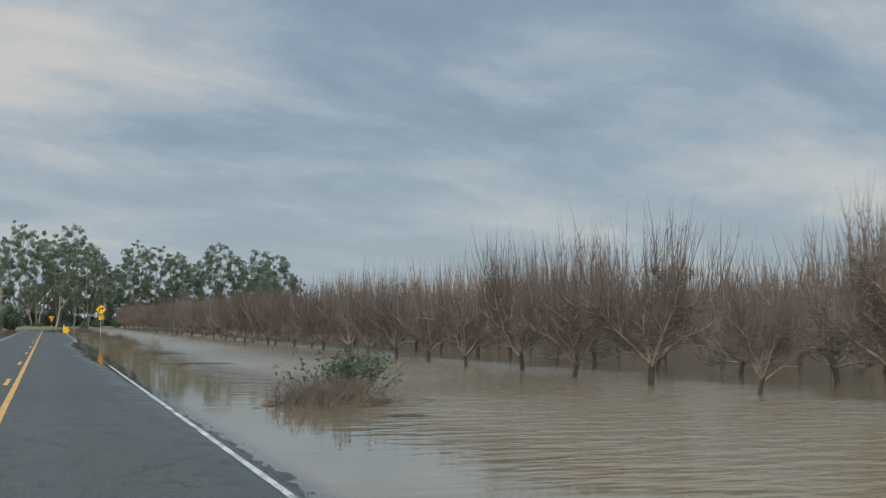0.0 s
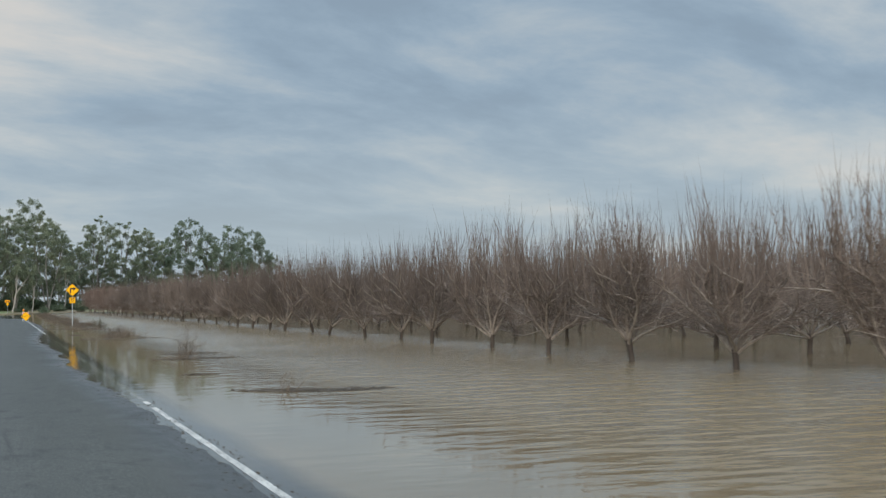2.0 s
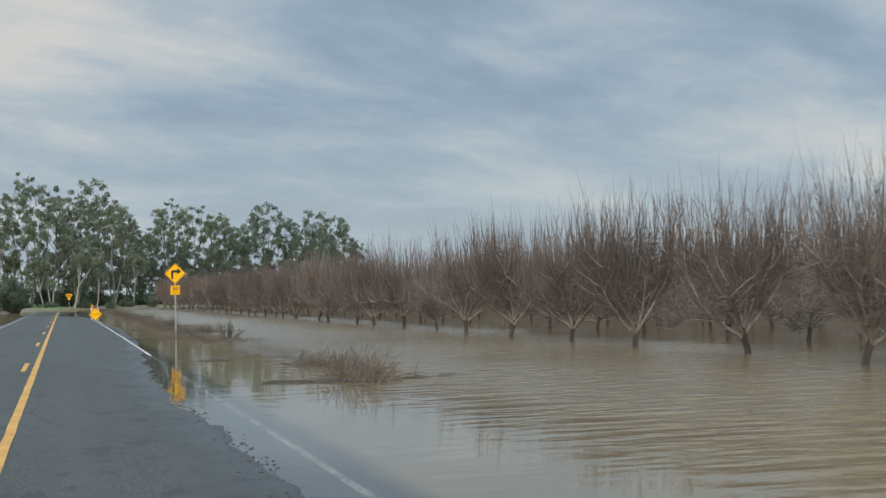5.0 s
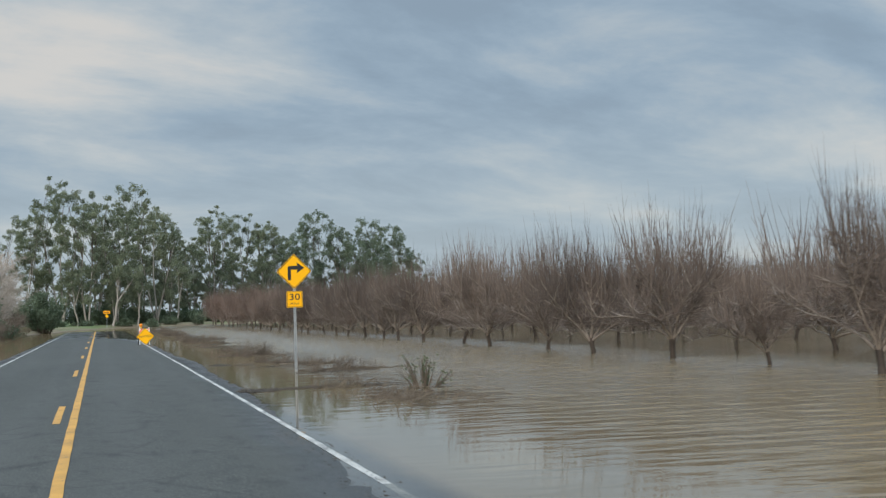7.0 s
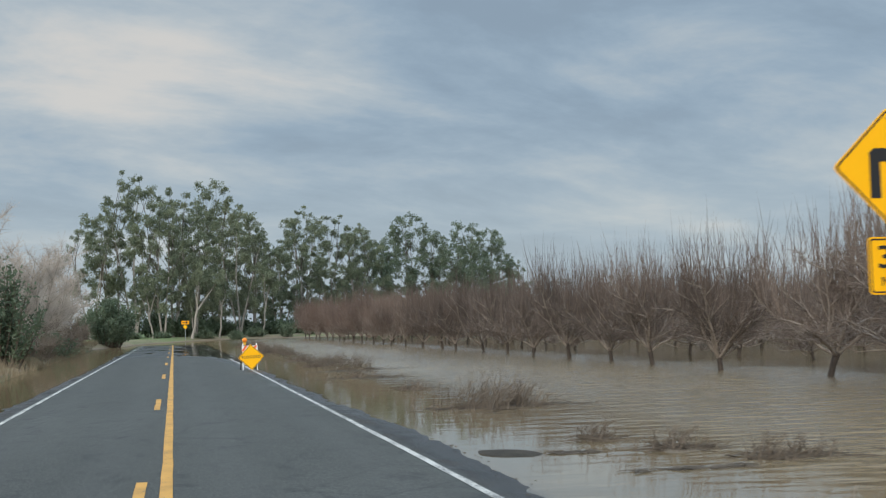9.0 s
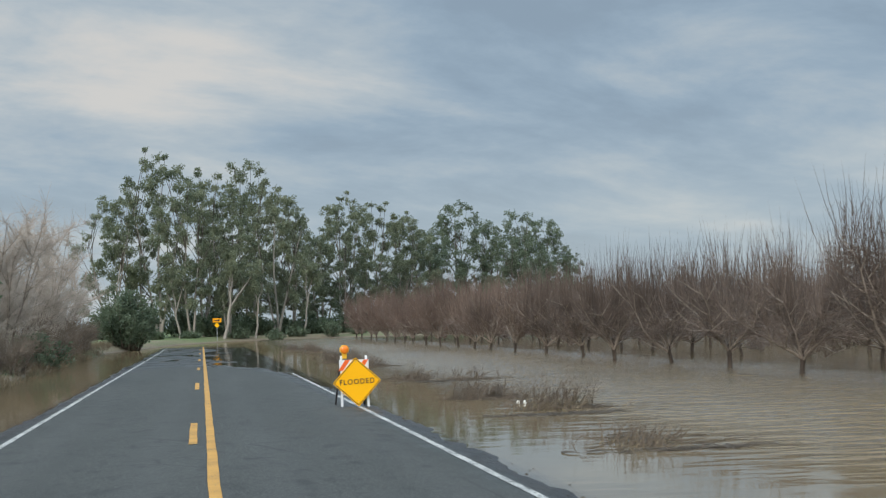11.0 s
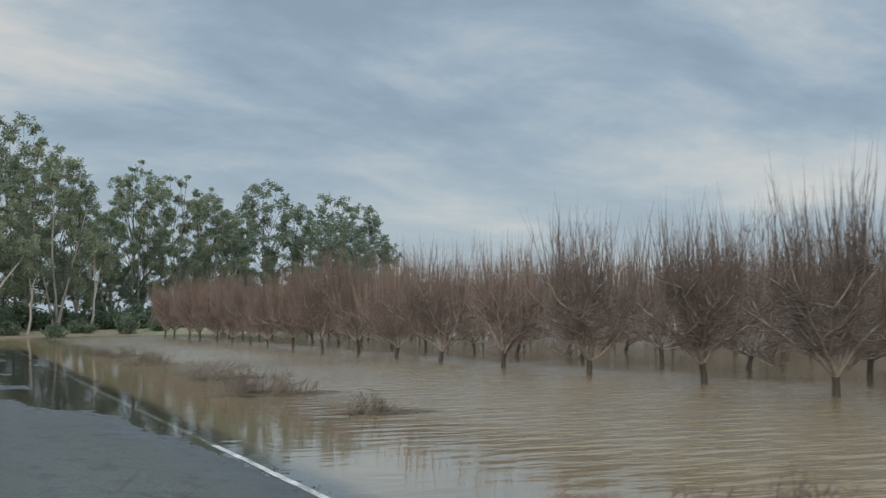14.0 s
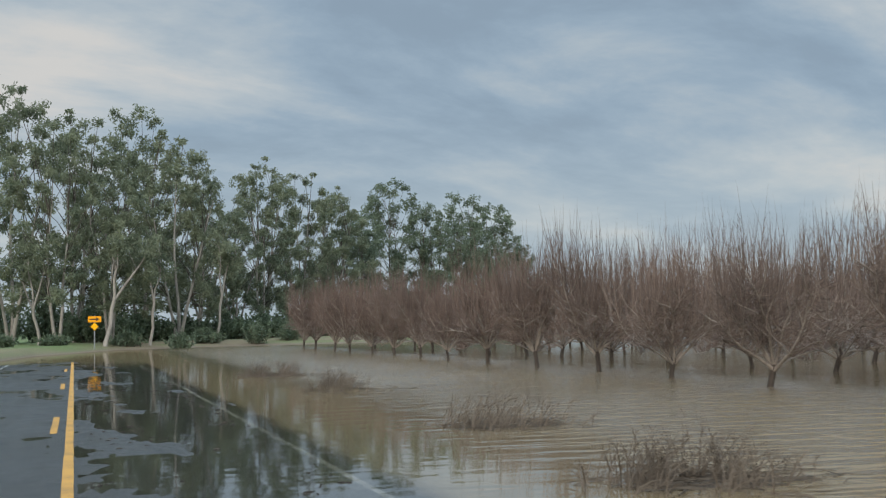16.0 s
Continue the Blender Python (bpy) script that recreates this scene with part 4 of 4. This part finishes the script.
def grass_tuft(label, x, y, w, d, h, n, seed, mat="dead_weed", lean=0.7):
    """A scraggly clump of dead weeds on a low mud island, pressed over by the current, with a tangled mat at its foot."""
    rng = random.Random(seed)
    t = thing("grass_tuft", label, "grass", at_ground(x, y, -0.03), "tufts along the flooded verge")
    rise = max(0.0, WATER - ground_height(x, y)) + 0.02
    blades, stems, mat_geo = Geo(), Geo(), Geo()

    def root():
        while True:
            gx, gy = rng.gauss(0, 0.45), rng.gauss(0, 0.45)
            p = Vector((gx * w / 2, gy * d / 2, 0))
            if noise.noise((p.x * 1.3 + seed * 3.7, p.y * 0.9, 1)) > -0.15:
                return p, min(1.0, math.hypot(gx, gy))

    def arc(geo, p, ht, over, r):
        """A stem that rises and bends over."""
        side = rng.gauss(0, 0.32)
        way = Vector((over * 0.5, side, 1)).normalized()
        pts, step = [p.copy()], ht / 3
        for _ in range(3):
            pts.append(pts[-1] + way * step)
            way = (way + Vector((over * 0.42, side * 0.2, -0.22 * over)) + rnd_dir(rng) * 0.12).normalized()
        geo.tube(pts, [r, r * 0.8, r * 0.55, 0], 3, tip=True)
        return pts

    for _ in range(int(n * 0.62)):
        p, r = root()
        lump = 0.45 + 1.2 * abs(noise.noise((p.x * 1.1 + seed, p.y * 0.8, 0)))
        arc(blades, p, (rise + h * rng.uniform(0.35, 1.1) * (1 - 0.55 * r)) * lump, max(-0.4, rng.gauss(lean, 0.5)), rng.uniform(0.003, 0.006))
    for _ in range(int(n * 0.20) + 8):
        p, r = root()
        pts = arc(stems, p, rise + h * rng.uniform(0.5, 1.45) * (1 - 0.4 * r), max(-0.6, rng.gauss(lean * 0.6, 0.5)), rng.uniform(0.006, 0.010))
        for _ in range(5):
            q, dd = along(pts, rng.uniform(0.3, 0.95))
            stems.tube([q, q + (dd + rnd_dir(rng) * 0.9).normalized() * h * rng.uniform(0.15, 0.4)], [0.0045, 0], 3, tip=True)
    # matted litter caught at the foot, trailing off to one side
    for _ in range(int(n * 0.35) + 14):
        px = w * (rng.gauss(0.05, 0.22) + (abs(rng.gauss(0, 0.42)) if rng.random() < 0.4 else 0))
        p = Vector((px, rng.gauss(0, 0.24) * d, rise + rng.uniform(-0.02, 0.05 if px < w * 0.5 else 0.02)))
        a = rng.gauss(0, 0.6)
        v = Vector((math.cos(a), math.sin(a), rng.gauss(0, 0.12))) * rng.uniform(0.08, 0.34)
        r = rng.uniform(0.004, 0.010)
        mat_geo.tube([p - v, p + rnd_dir(rng) * 0.02, p + v], [r * 0.6, r, 0], 3, tip=True)
    part("grass_clump", blades, M[mat], t, kind="stuff")
    part("dead_growth", stems, M["dead_weed"], t, "dead branching weed stems", kind="stuff")
    part("matted_litter", mat_geo, M["litter"], t, "dark matted litter at the waterline", kind="stuff")
    return t


def bank_growth():
    rng = random.Random(44)
    for name, label, mat, n, h in (("bank_grass", "matted dry and green grass on the ditch bank", "dry_grass", 9000, 0.42), ("bank_weeds", "green weeds along the ditch bank", "bush_leaf", 3500, 0.30)):
        g = Geo()
        for _ in range(n):
            y = rng.uniform(95, 205)
            x = -float(np.interp(y, (122, 152, 191), (5.5, 6.0, 6.8))) - abs(rng.gauss(0, 1.5))
            if noise.noise((x * 0.5, y * 0.25, 20 if mat == "dry_grass" else 31)) < (-0.25 if mat == "dry_grass" else 0.12):
                continue
            p = Vector((x, y, max(ground_height(x, y), WATER - 0.03) - 0.02))
            g.blade(p, Vector((rng.gauss(0, 0.35), rng.gauss(0, 0.35), 1)).normalized() * h * rng.uniform(0.4, 1.3), rng.uniform(0.006, 0.016), rnd_dir(rng) * h * 0.2)
        tagged(part(name, g, M[mat], None), label, "grass", kind="stuff")


bank_growth()


def debris_raft(x, y, ln, wd, turn, n, seed):
    """Sticks, straw and leaf litter lying flat on the water."""
    rng = random.Random(seed)
    g = Geo()
    for _ in range(n):
        px, py = rng.gauss(0, ln * 0.25), rng.gauss(0, wd * 0.25)
        a = rng.gauss(0, 0.5)
        l = rng.uniform(0.06, 0.4)
        p = Vector((px, py, rng.uniform(0.0, 0.014)))
        d = Vector((math.cos(a), math.sin(a), rng.uniform(-0.08, 0.1))) * l
        r = rng.uniform(0.004, 0.012)
        g.tube([p - d / 2, p + rnd_dir(rng) * 0.02, p + d / 2], [r, r, r * 0.4], 4, cap=True)
    ob = part("floating_debris", g, M["debris"], None)
    ob.matrix_basis = Matrix.Translation((x, y, WATER)) @ Matrix.Rotation(radians(turn), 4, "Z")
    return tagged(ob, "dark raft of sticks and litter floating on flood water", "debris", "floating debris")


DRY = "dry tan grass and dead weeds standing in flood water"
TUFTS = [(5.7, 36.2, 1.5, 1.0, 0.8, 60), (6.1, 59.6, 1.8, 3.2, 0.5, 420), (6.2, 64.0, 1.2, 3.0, 0.4, 240), (6.8, 93.5, 2.2, 1.4, 0.34, 380), (6.0, 107.2, 2.2, 2.2, 0.54, 800), (5.6, 121.9, 1.2, 2.0, 0.25, 160),
         (5.6, 100.5, 0.6, 0.7, 0.26, 90), (6.1, 99.0, 0.8, 0.7, 0.28, 110), (6.8, 97.7, 1.3, 1.0, 0.28, 200), (6.35, 128.3, 2.0, 1.4, 0.5, 560), (5.75, 131.8, 1.5, 1.3, 0.42, 380),
         (5.9, 140.5, 1.3, 1.2, 0.4, 150), (7.2, 140.0, 2.6, 0.9, 0.34, 190), (5.4, 141.4, 1.0, 0.8, 0.3, 70), (6.4, 152.4, 1.0, 0.9, 0.34, 200), (5.95, 158.2, 1.8, 1.8, 0.5, 460), (6.5, 165.4, 2.1, 2.4, 0.5, 520), (6.35, 176.8, 1.6, 2.6, 0.5, 420),
         (6.3, 187.0, 1.8, 3.5, 0.45, 460), (5.9, 82.5, 2.0, 5.0, 0.2, 420), (5.8, 114.0, 1.0, 1.6, 0.2, 140), (5.4, 86.2, 1.2, 1.4, 0.3, 180)]
for i, (x, y, w, d, h, n) in enumerate(TUFTS):
    grass_tuft(DRY, x, y, w * 1.1, d, h * 1.3, max(110, n * 3 // 2 if n < 500 else n), 800 + i, "dry_grass" if i % 4 == 1 else "dead_weed", 0.75 if i % 3 else 0.45)
grass_tuft("a few dead stems rising from floating sticks", 5.75, 21.9, 0.9, 0.4, 0.42, 10, 850, "dead_weed", 0.5)
leafy_bush("sparse grey-green twiggy bush standing in flood water", at_ground(6.9, 85.0), 1.3, 1.0, 160, 0.09, "bush_leaf_dark", 790)
big = leafy_bush("leafy green bush growing out of dry grass in flood water", at_ground(7.4, 1.6), 2.7, 1.25, 1000, 0.13, "bush_leaf_dark", 791, low=0.45)
grass_tuft("thick tan dry grass round a leafy bush", 6.2, -1.5, 2.5, 2.6, 0.62, 2000, 792, "dry_grass", 0.3)
for i, (x, y, l, w, a, n) in enumerate([(6.8, -5.1, 0.6, 0.25, 0, 120), (5.1, -1.9, 0.6, 0.2, 10, 30), (6.4, -0.6, 1.8, 0.35, -12, 70), (5.85, 22.2, 1.7, 0.55, -25, 420), (6.95, 21.75, 1.3, 0.45, 8, 300), (6.0, 36.2, 1.5, 0.45, -10, 200), (7.0, 36.4, 1.4, 0.3, 0, 70), (5.0, 28.2, 0.8, 0.2, 5, 40),
                                       (5.9, 59.0, 2.4, 0.5, 0, 300), (4.55, 59.4, 0.6, 0.4, 0, 140), (4.3, 67.9, 0.55, 0.5, 0, 140), (6.5, 39.9, 1.6, 0.7, 0, 260), (3.6, 86.1, 0.7, 0.6, 30, 420), (5.2, 86.4, 2.2, 0.45, 0, 300), (6.6, 92.5, 1.8, 0.4, 0, 80), (6.3, 107.2, 2.8, 0.5, 0, 160),
                                       (6.6, 139.6, 2.4, 0.4, -5, 120), (6.2, 127.0, 2.6, 0.5, 0, 140), (6.9, 152.3, 1.6, 0.3, 0, 70), (6.2, 158.0, 2.2, 0.4, 5, 100), (6.8, 165.2, 1.8, 0.4, 0, 90), (5.6, 97.2, 1.6, 0.25, 0, 60),
                                       (4.9, 99.2, 0.5, 0.25, 0, 40), (6.0, 121.0, 2.4, 0.4, 0, 110)]):
    debris_raft(x, y, l, w, a, n, 900 + i)


def mud_patch(x, y, l, w, turn):
    bm = bmesh.new()
    bmesh.ops.create_icosphere(bm, subdivisions=3, radius=1)
    for v in bm.verts:
        k = 1 + 0.25 * noise.noise(v.co * 2 + Vector((x, y, 0)))
        v.co = Vector((v.co.x * l * 0.5 * k, v.co.y * w * 0.5 * k, v.co.z * 0.05))
    ob = new("mud_patch", bm_mesh("mud_patch", bm, M["mud"], True))
    ob.matrix_basis = Matrix.Translation((x, y, WATER - 0.02)) @ Matrix.Rotation(radians(turn), 4, "Z")
    tagged(ob, "dark wet mud patch just above the flood water", "mud")


mud_patch(4.1, 99.5, 0.75, 1.1, 15)
mud_patch(3.5, 86.0, 0.45, 0.9, 20)


def floating_jug(x, y, tilt, turn):
    """A milk jug bobbing upside down: square shoulders above the water, the handle on one side."""
    t = thing("floating_jug", "white plastic jug floating among dead weeds", "jug", Matrix.Translation((x, y, WATER)) @ Matrix.Rotation(radians(turn), 4, "Z") @ Matrix.Rotation(radians(tilt), 4, "X") @ Matrix.Scale(0.46, 4), "white jugs in the flood")
    bm = bmesh.new()
    rings = []
    for z, half, r in ((-0.10, 0.045, 0.02), (-0.05, 0.058, 0.024), (0.06, 0.060, 0.026), (0.105, 0.054, 0.03), (0.128, 0.038, 0.03)):
        rings.append([bm.verts.new((px, py, z)) for px, py in rounded(half, half, r, 0, 3)])
    n = len(rings[0])
    for lo, hi in zip(rings, rings[1:]):
        for k in range(n):
            bm.faces.new((lo[k], lo[(k + 1) % n], hi[(k + 1) % n], hi[k]))
    bm.faces.new(rings[-1]), bm.faces.new(list(reversed(rings[0])))
    part("jug_body", bm_mesh("jug_body", bm, M["jug"], True), None, t)
    g = Geo()
    g.tube([Vector((0.055, 0, -0.03)), Vector((0.085, 0, 0.0)), Vector((0.088, 0, 0.05)), Vector((0.058, 0, 0.085))], [0.012, 0.012, 0.012, 0.012], 8)
    part("handle", g, M["jug"], t, smooth=True)


floating_jug(6.06, 129.95, 12, 20)
floating_jug(6.19, 129.9, -9, 115)


# litter washed up along the edges of the road
def edge_litter():
    rng = random.Random(33)
    g = Geo()
    for _ in range(3400):
        y = rng.uniform(-28, 158)
        xw = float(np.interp(y, SHORE_Y, SHORE_X))
        x = xw + rng.gauss(-0.06, 0.13)
        if (y > 152 and x < 1.0) or (78 < y < 134 and rng.random() < 0.7):
            continue
        z = max(road_height(x, y), WATER)
        s = rng.uniform(0.003, 0.009)
        a = rng.uniform(0, 6.28)
        d = Vector((math.cos(a), math.sin(a), 0)) * s * rng.uniform(1, 3.2)
        p = Vector((x, y, z + s * 0.2))
        g.tube([p - d, p + Vector((0, 0, s * 0.3)), p + d], [s * 0.35, s * 0.6, s * 0.2], 4, cap=True)
    # larger clods and mats of leaves
    for _ in range(1700):
        y = rng.uniform(-28, 158)
        if noise.noise((0, y * 0.35, 17)) < -0.25 or 78 < y < 134 and rng.random() < 0.75:
            continue
        xw = float(np.interp(y, SHORE_Y, SHORE_X))
        x = max(xw, LANE + 0.05 if xw > LANE - 0.22 else 0) + rng.gauss(0.02, 0.06)
        s = rng.uniform(0.005, 0.012)
        a = rng.uniform(0, 6.28)
        d = Vector((math.cos(a), math.sin(a), 0)) * s * rng.uniform(0.9, 2.2)
        p = Vector((x, y, max(road_height(x, y), WATER) + s * 0.1))
        g.tube([p - d, p - d * 0.3 + Vector((0, 0, s * 0.3)), p + d], [s * 0.3, s * 0.6, s * 0.2], 5, cap=True)
    for _ in range(900):
        y = rng.uniform(156, 208)
        x = rng.uniform(0.3, 2.9)
        if noise.noise((x * 0.9, y * 0.25, 41)) < 0.05:
            continue
        s = rng.uniform(0.006, 0.017)
        a = rng.gauss(0, 0.6)
        d = Vector((math.cos(a), math.sin(a), 0)) * s * rng.uniform(1.5, 4)
        p = Vector((x, y, max(road_height(x, y), WATER) + s * 0.2))
        g.tube([p - d, p + Vector((0, 0, s * 0.4)), p + d], [s * 0.35, s * 0.7, s * 0.2], 4, cap=True)
    tagged(part("washed_up_litter", g, M["debris"], None), "dark wet leaf litter and clods along the waterline", "debris", kind="stuff")


edge_litter()


# ---- signs ----
def bolt(name, x, z, parent):
    bm = bmesh.new()
    bmesh.ops.create_cone(bm, cap_ends=True, segments=10, radius1=0.011, radius2=0.008, depth=0.008, matrix=Matrix.Translation((x, -0.006, z)) @ Matrix.Rotation(radians(90), 4, "X"))
    return part(name, bm_mesh(name, bm, M["galvanised"], True), None, parent)


def u_post(name, z0, z1, parent, y=0.012):
    """A galvanised channel post with punched holes along its web."""
    g = Geo()
    prof = [(-0.038, 0.0), (-0.022, 0.0), (-0.014, 0.03), (0.014, 0.03), (0.022, 0.0), (0.038, 0.0), (0.038, 0.005), (0.025, 0.005), (0.017, 0.036), (-0.017, 0.036), (-0.025, 0.005), (-0.038, 0.005)]
    n = len(prof)
    g.v = [(px, py + y, z) for z in (z0, z1) for px, py in prof]
    g.f = [(i, (i + 1) % n, n + (i + 1) % n, n + i) for i in range(n)] + [tuple(reversed(range(n))), tuple(range(n, 2 * n))]
    post = part(name, g, M["galvanised"], parent, "galvanised steel channel post")
    holes = Geo()
    z = z0 + 0.3
    while z < z1 - 0.05:
        holes.box(-0.006, y + 0.028, z - 0.008, 0.006, y + 0.0302, z + 0.008)
        z += 0.06
    part("punched_holes", holes, M["dark_steel"], post)
    return post


def diamond(parent, name, side, z, border=True, x=0.0):
    h = side / 2
    pan = part(name, plate(name, [(px + x, pz + z) for px, pz in rounded(h, h, 0.04, 45)], 0.003, M["sign_yellow"]), None, parent, "yellow reflective diamond panel")
    if border:
        o, i = rounded(h - 0.014, h - 0.014, 0.032, 45), rounded(h - 0.028, h - 0.028, 0.022, 45)
        part("border", ring("border", [(a + x, b + z) for a, b in o], [(a + x, b + z) for a, b in i], M["sign_black"]), None, pan)
    return pan


turn_sign = thing("turn_warning_sign", "yellow diamond sign with black right-turn arrow over speed plate", "road sign", Matrix.Translation((5.59, 93.5, 0)) @ Matrix.Rotation(radians(-3), 4, "Z"))
SIGN_Z, PLATE_Z = 2.66, 1.89
pan = diamond(turn_sign, "diamond_panel", 0.69, SIGN_Z)
arrow = [(-0.175, -0.24), (-0.085, -0.24), (-0.085, 0.05), (0.09, 0.05), (0.075, -0.05), (0.285, 0.10), (0.075, 0.25), (0.09, 0.155), (-0.135, 0.155), (-0.175, 0.12)]
part("turn_arrow", plate("turn_arrow", [(x, z + SIGN_Z) for x, z in arrow], 0.001, M["sign_black"]), None, pan, "black right-turn arrow").location.y = -0.0035
for z in (SIGN_Z + 0.40, SIGN_Z - 0.40):
    bolt("bolt", 0, z, pan)
plq = part("speed_plate", plate("speed_plate", [(x, z + PLATE_Z) for x, z in rounded(0.22, 0.225, 0.035)], 0.003, M["sign_yellow"]), None, turn_sign, "square yellow advisory speed plate")
part("border", ring("border", [(x, z + PLATE_Z) for x, z in rounded(0.207, 0.212, 0.028)], [(x, z + PLATE_Z) for x, z in rounded(0.195, 0.2, 0.02)], M["sign_black"]), None, plq)
lettering("speed_number", "30", 0.25, M["sign_black"], plq, 0, PLATE_Z + 0.06, 1.2, 1.05, 0.002)
lettering("speed_unit", "MPH", 0.098, M["sign_black"], plq, 0, PLATE_Z - 0.125, 1.1, 1.25, 0.0)
u_post("post", -0.6, 2.95, turn_sign)

arrow_board = thing("arrow_board", "yellow large arrow board, shaded orange, over small arrow diamond on post", "road sign", Matrix.Translation((1.55, 240.6, 0)))
brd = part("arrow_panel", plate("arrow_panel", [(x, z + 2.33) for x, z in rounded(0.48, 0.23, 0.04)], 0.003, M["sign_yellow_shaded"]), None, arrow_board)
long_arrow = [(-0.36, -0.045), (0.12, -0.045), (0.12, -0.15), (0.36, 0.0), (0.12, 0.15), (0.12, 0.045), (-0.36, 0.045)]
part("long_arrow", plate("long_arrow", [(x, z + 2.33) for x, z in long_arrow], 0.001, M["sign_black"]), None, brd, "long black arrow").location.y = -0.0035
dia = diamond(arrow_board, "small_diamond", 0.44, 1.78, True)
u_post("post", 0.1, 2.6, arrow_board)

# ---- barricade with the flood warning ----
def barricade():
    t = thing("flood_barricade", "folding white barricade carrying yellow diamond flood warning", "barricade", Matrix.Translation((2.89, 130.75, WATER - 0.012)) @ Matrix.Rotation(radians(4), 4, "Z"))

    def strut(name, x0, y0, z0, x1, y1, z1, mat, w=0.025, label=""):
        g = Geo()
        g.box(-w, -0.012, 0, w, 0.012, 1)
        a, b = Vector((x0, y0, z0)), Vector((x1, y1, z1))
        d = b - a
        g.v = [tuple(a + d * v[2] + Vector((v[0], v[1], 0))) for v in g.v]
        return part(name, g, M[mat], t, label)

    for sx in (-0.27, 0.27):
        strut("front_leg", sx * 1.0, -0.05, 0.0, sx * 0.94, 0.06, 1.04, "plastic_white", 0.022, "white plastic leg")
        strut("rear_leg", sx * 1.12, 0.52, 0.01, sx * 0.96, 0.09, 1.00, "dark_steel", 0.018, "dark steel rear leg")
    rail = part("striped_rail", plate("striped_rail", rounded(0.30, 0.11, 0.012), 0.018, M["sign_white"]), None, t, "white rail with orange diagonal stripes")
    rail.location = (0, 0.018, 0.85)
    for cx in (-0.20, 0.18):
        o = [(cx - 0.12, -0.107), (cx - 0.03, -0.107), (min(cx + 0.12, 0.296), 0.107), (cx + 0.02, 0.107)]
        q = part("orange_stripe", plate("orange_stripe", o, 0.001, M["sign_orange"]), None, rail)
        q.location.y = -0.003
    low = part("lower_rail", plate("lower_rail", rounded(0.28, 0.05, 0.01), 0.016, M["plastic_white"]), None, t)
    low.location = (0, -0.01, 0.30)
    pan = diamond(t, "flood_panel", 0.70, 0.0)
    pan.matrix_basis = Matrix.Translation((0.035, -0.085, 0.52)) @ Matrix.Rotation(radians(-5), 4, "X") @ Matrix.Rotation(radians(-2.5), 4, "Y")
    lettering("warning_word", "FLOODED", 0.150, M["sign_black"], pan, 0, 0.0, 0.88, 1.28, 0.0015)
    for z in (0.40, -0.40):
        bolt("bolt", 0, z, pan)
    case = Geo()
    case.box(-0.045, -0.035, 0, 0.045, 0.035, 0.10)
    c = part("battery_case", case, M["lamp_case"], t, "yellow battery case")
    c.location = (-0.19, 0.05, 0.985)
    bm = bmesh.new()
    bmesh.ops.create_cone(bm, cap_ends=True, segments=8, radius1=0.098, radius2=0.098, depth=0.07,
                          matrix=Matrix.Translation((-0.19, 0.035, 1.165)) @ Matrix.Rotation(radians(90), 4, "X") @ Matrix.Rotation(radians(22.5), 4, "Z"))
    bmesh.ops.bevel(bm, geom=bm.edges[:], offset=0.006, segments=2, affect="EDGES")
    lamp = part("flasher_head", bm_mesh("flasher_head", bm, M["lamp_case"]), None, t, "octagonal yellow flasher housing")
    bm = bmesh.new()
    bmesh.ops.create_uvsphere(bm, u_segments=24, v_segments=12, radius=0.082, matrix=Matrix.Translation((-0.19, 0.0, 1.165)) @ Matrix.Rotation(radians(90), 4, "X") @ Matrix.Diagonal((1, 1, 0.35, 1)))
    part("round_lens", bm_mesh("round_lens", bm, M["lens_deep"], True), None, lamp, "round deep orange lens")


barricade()
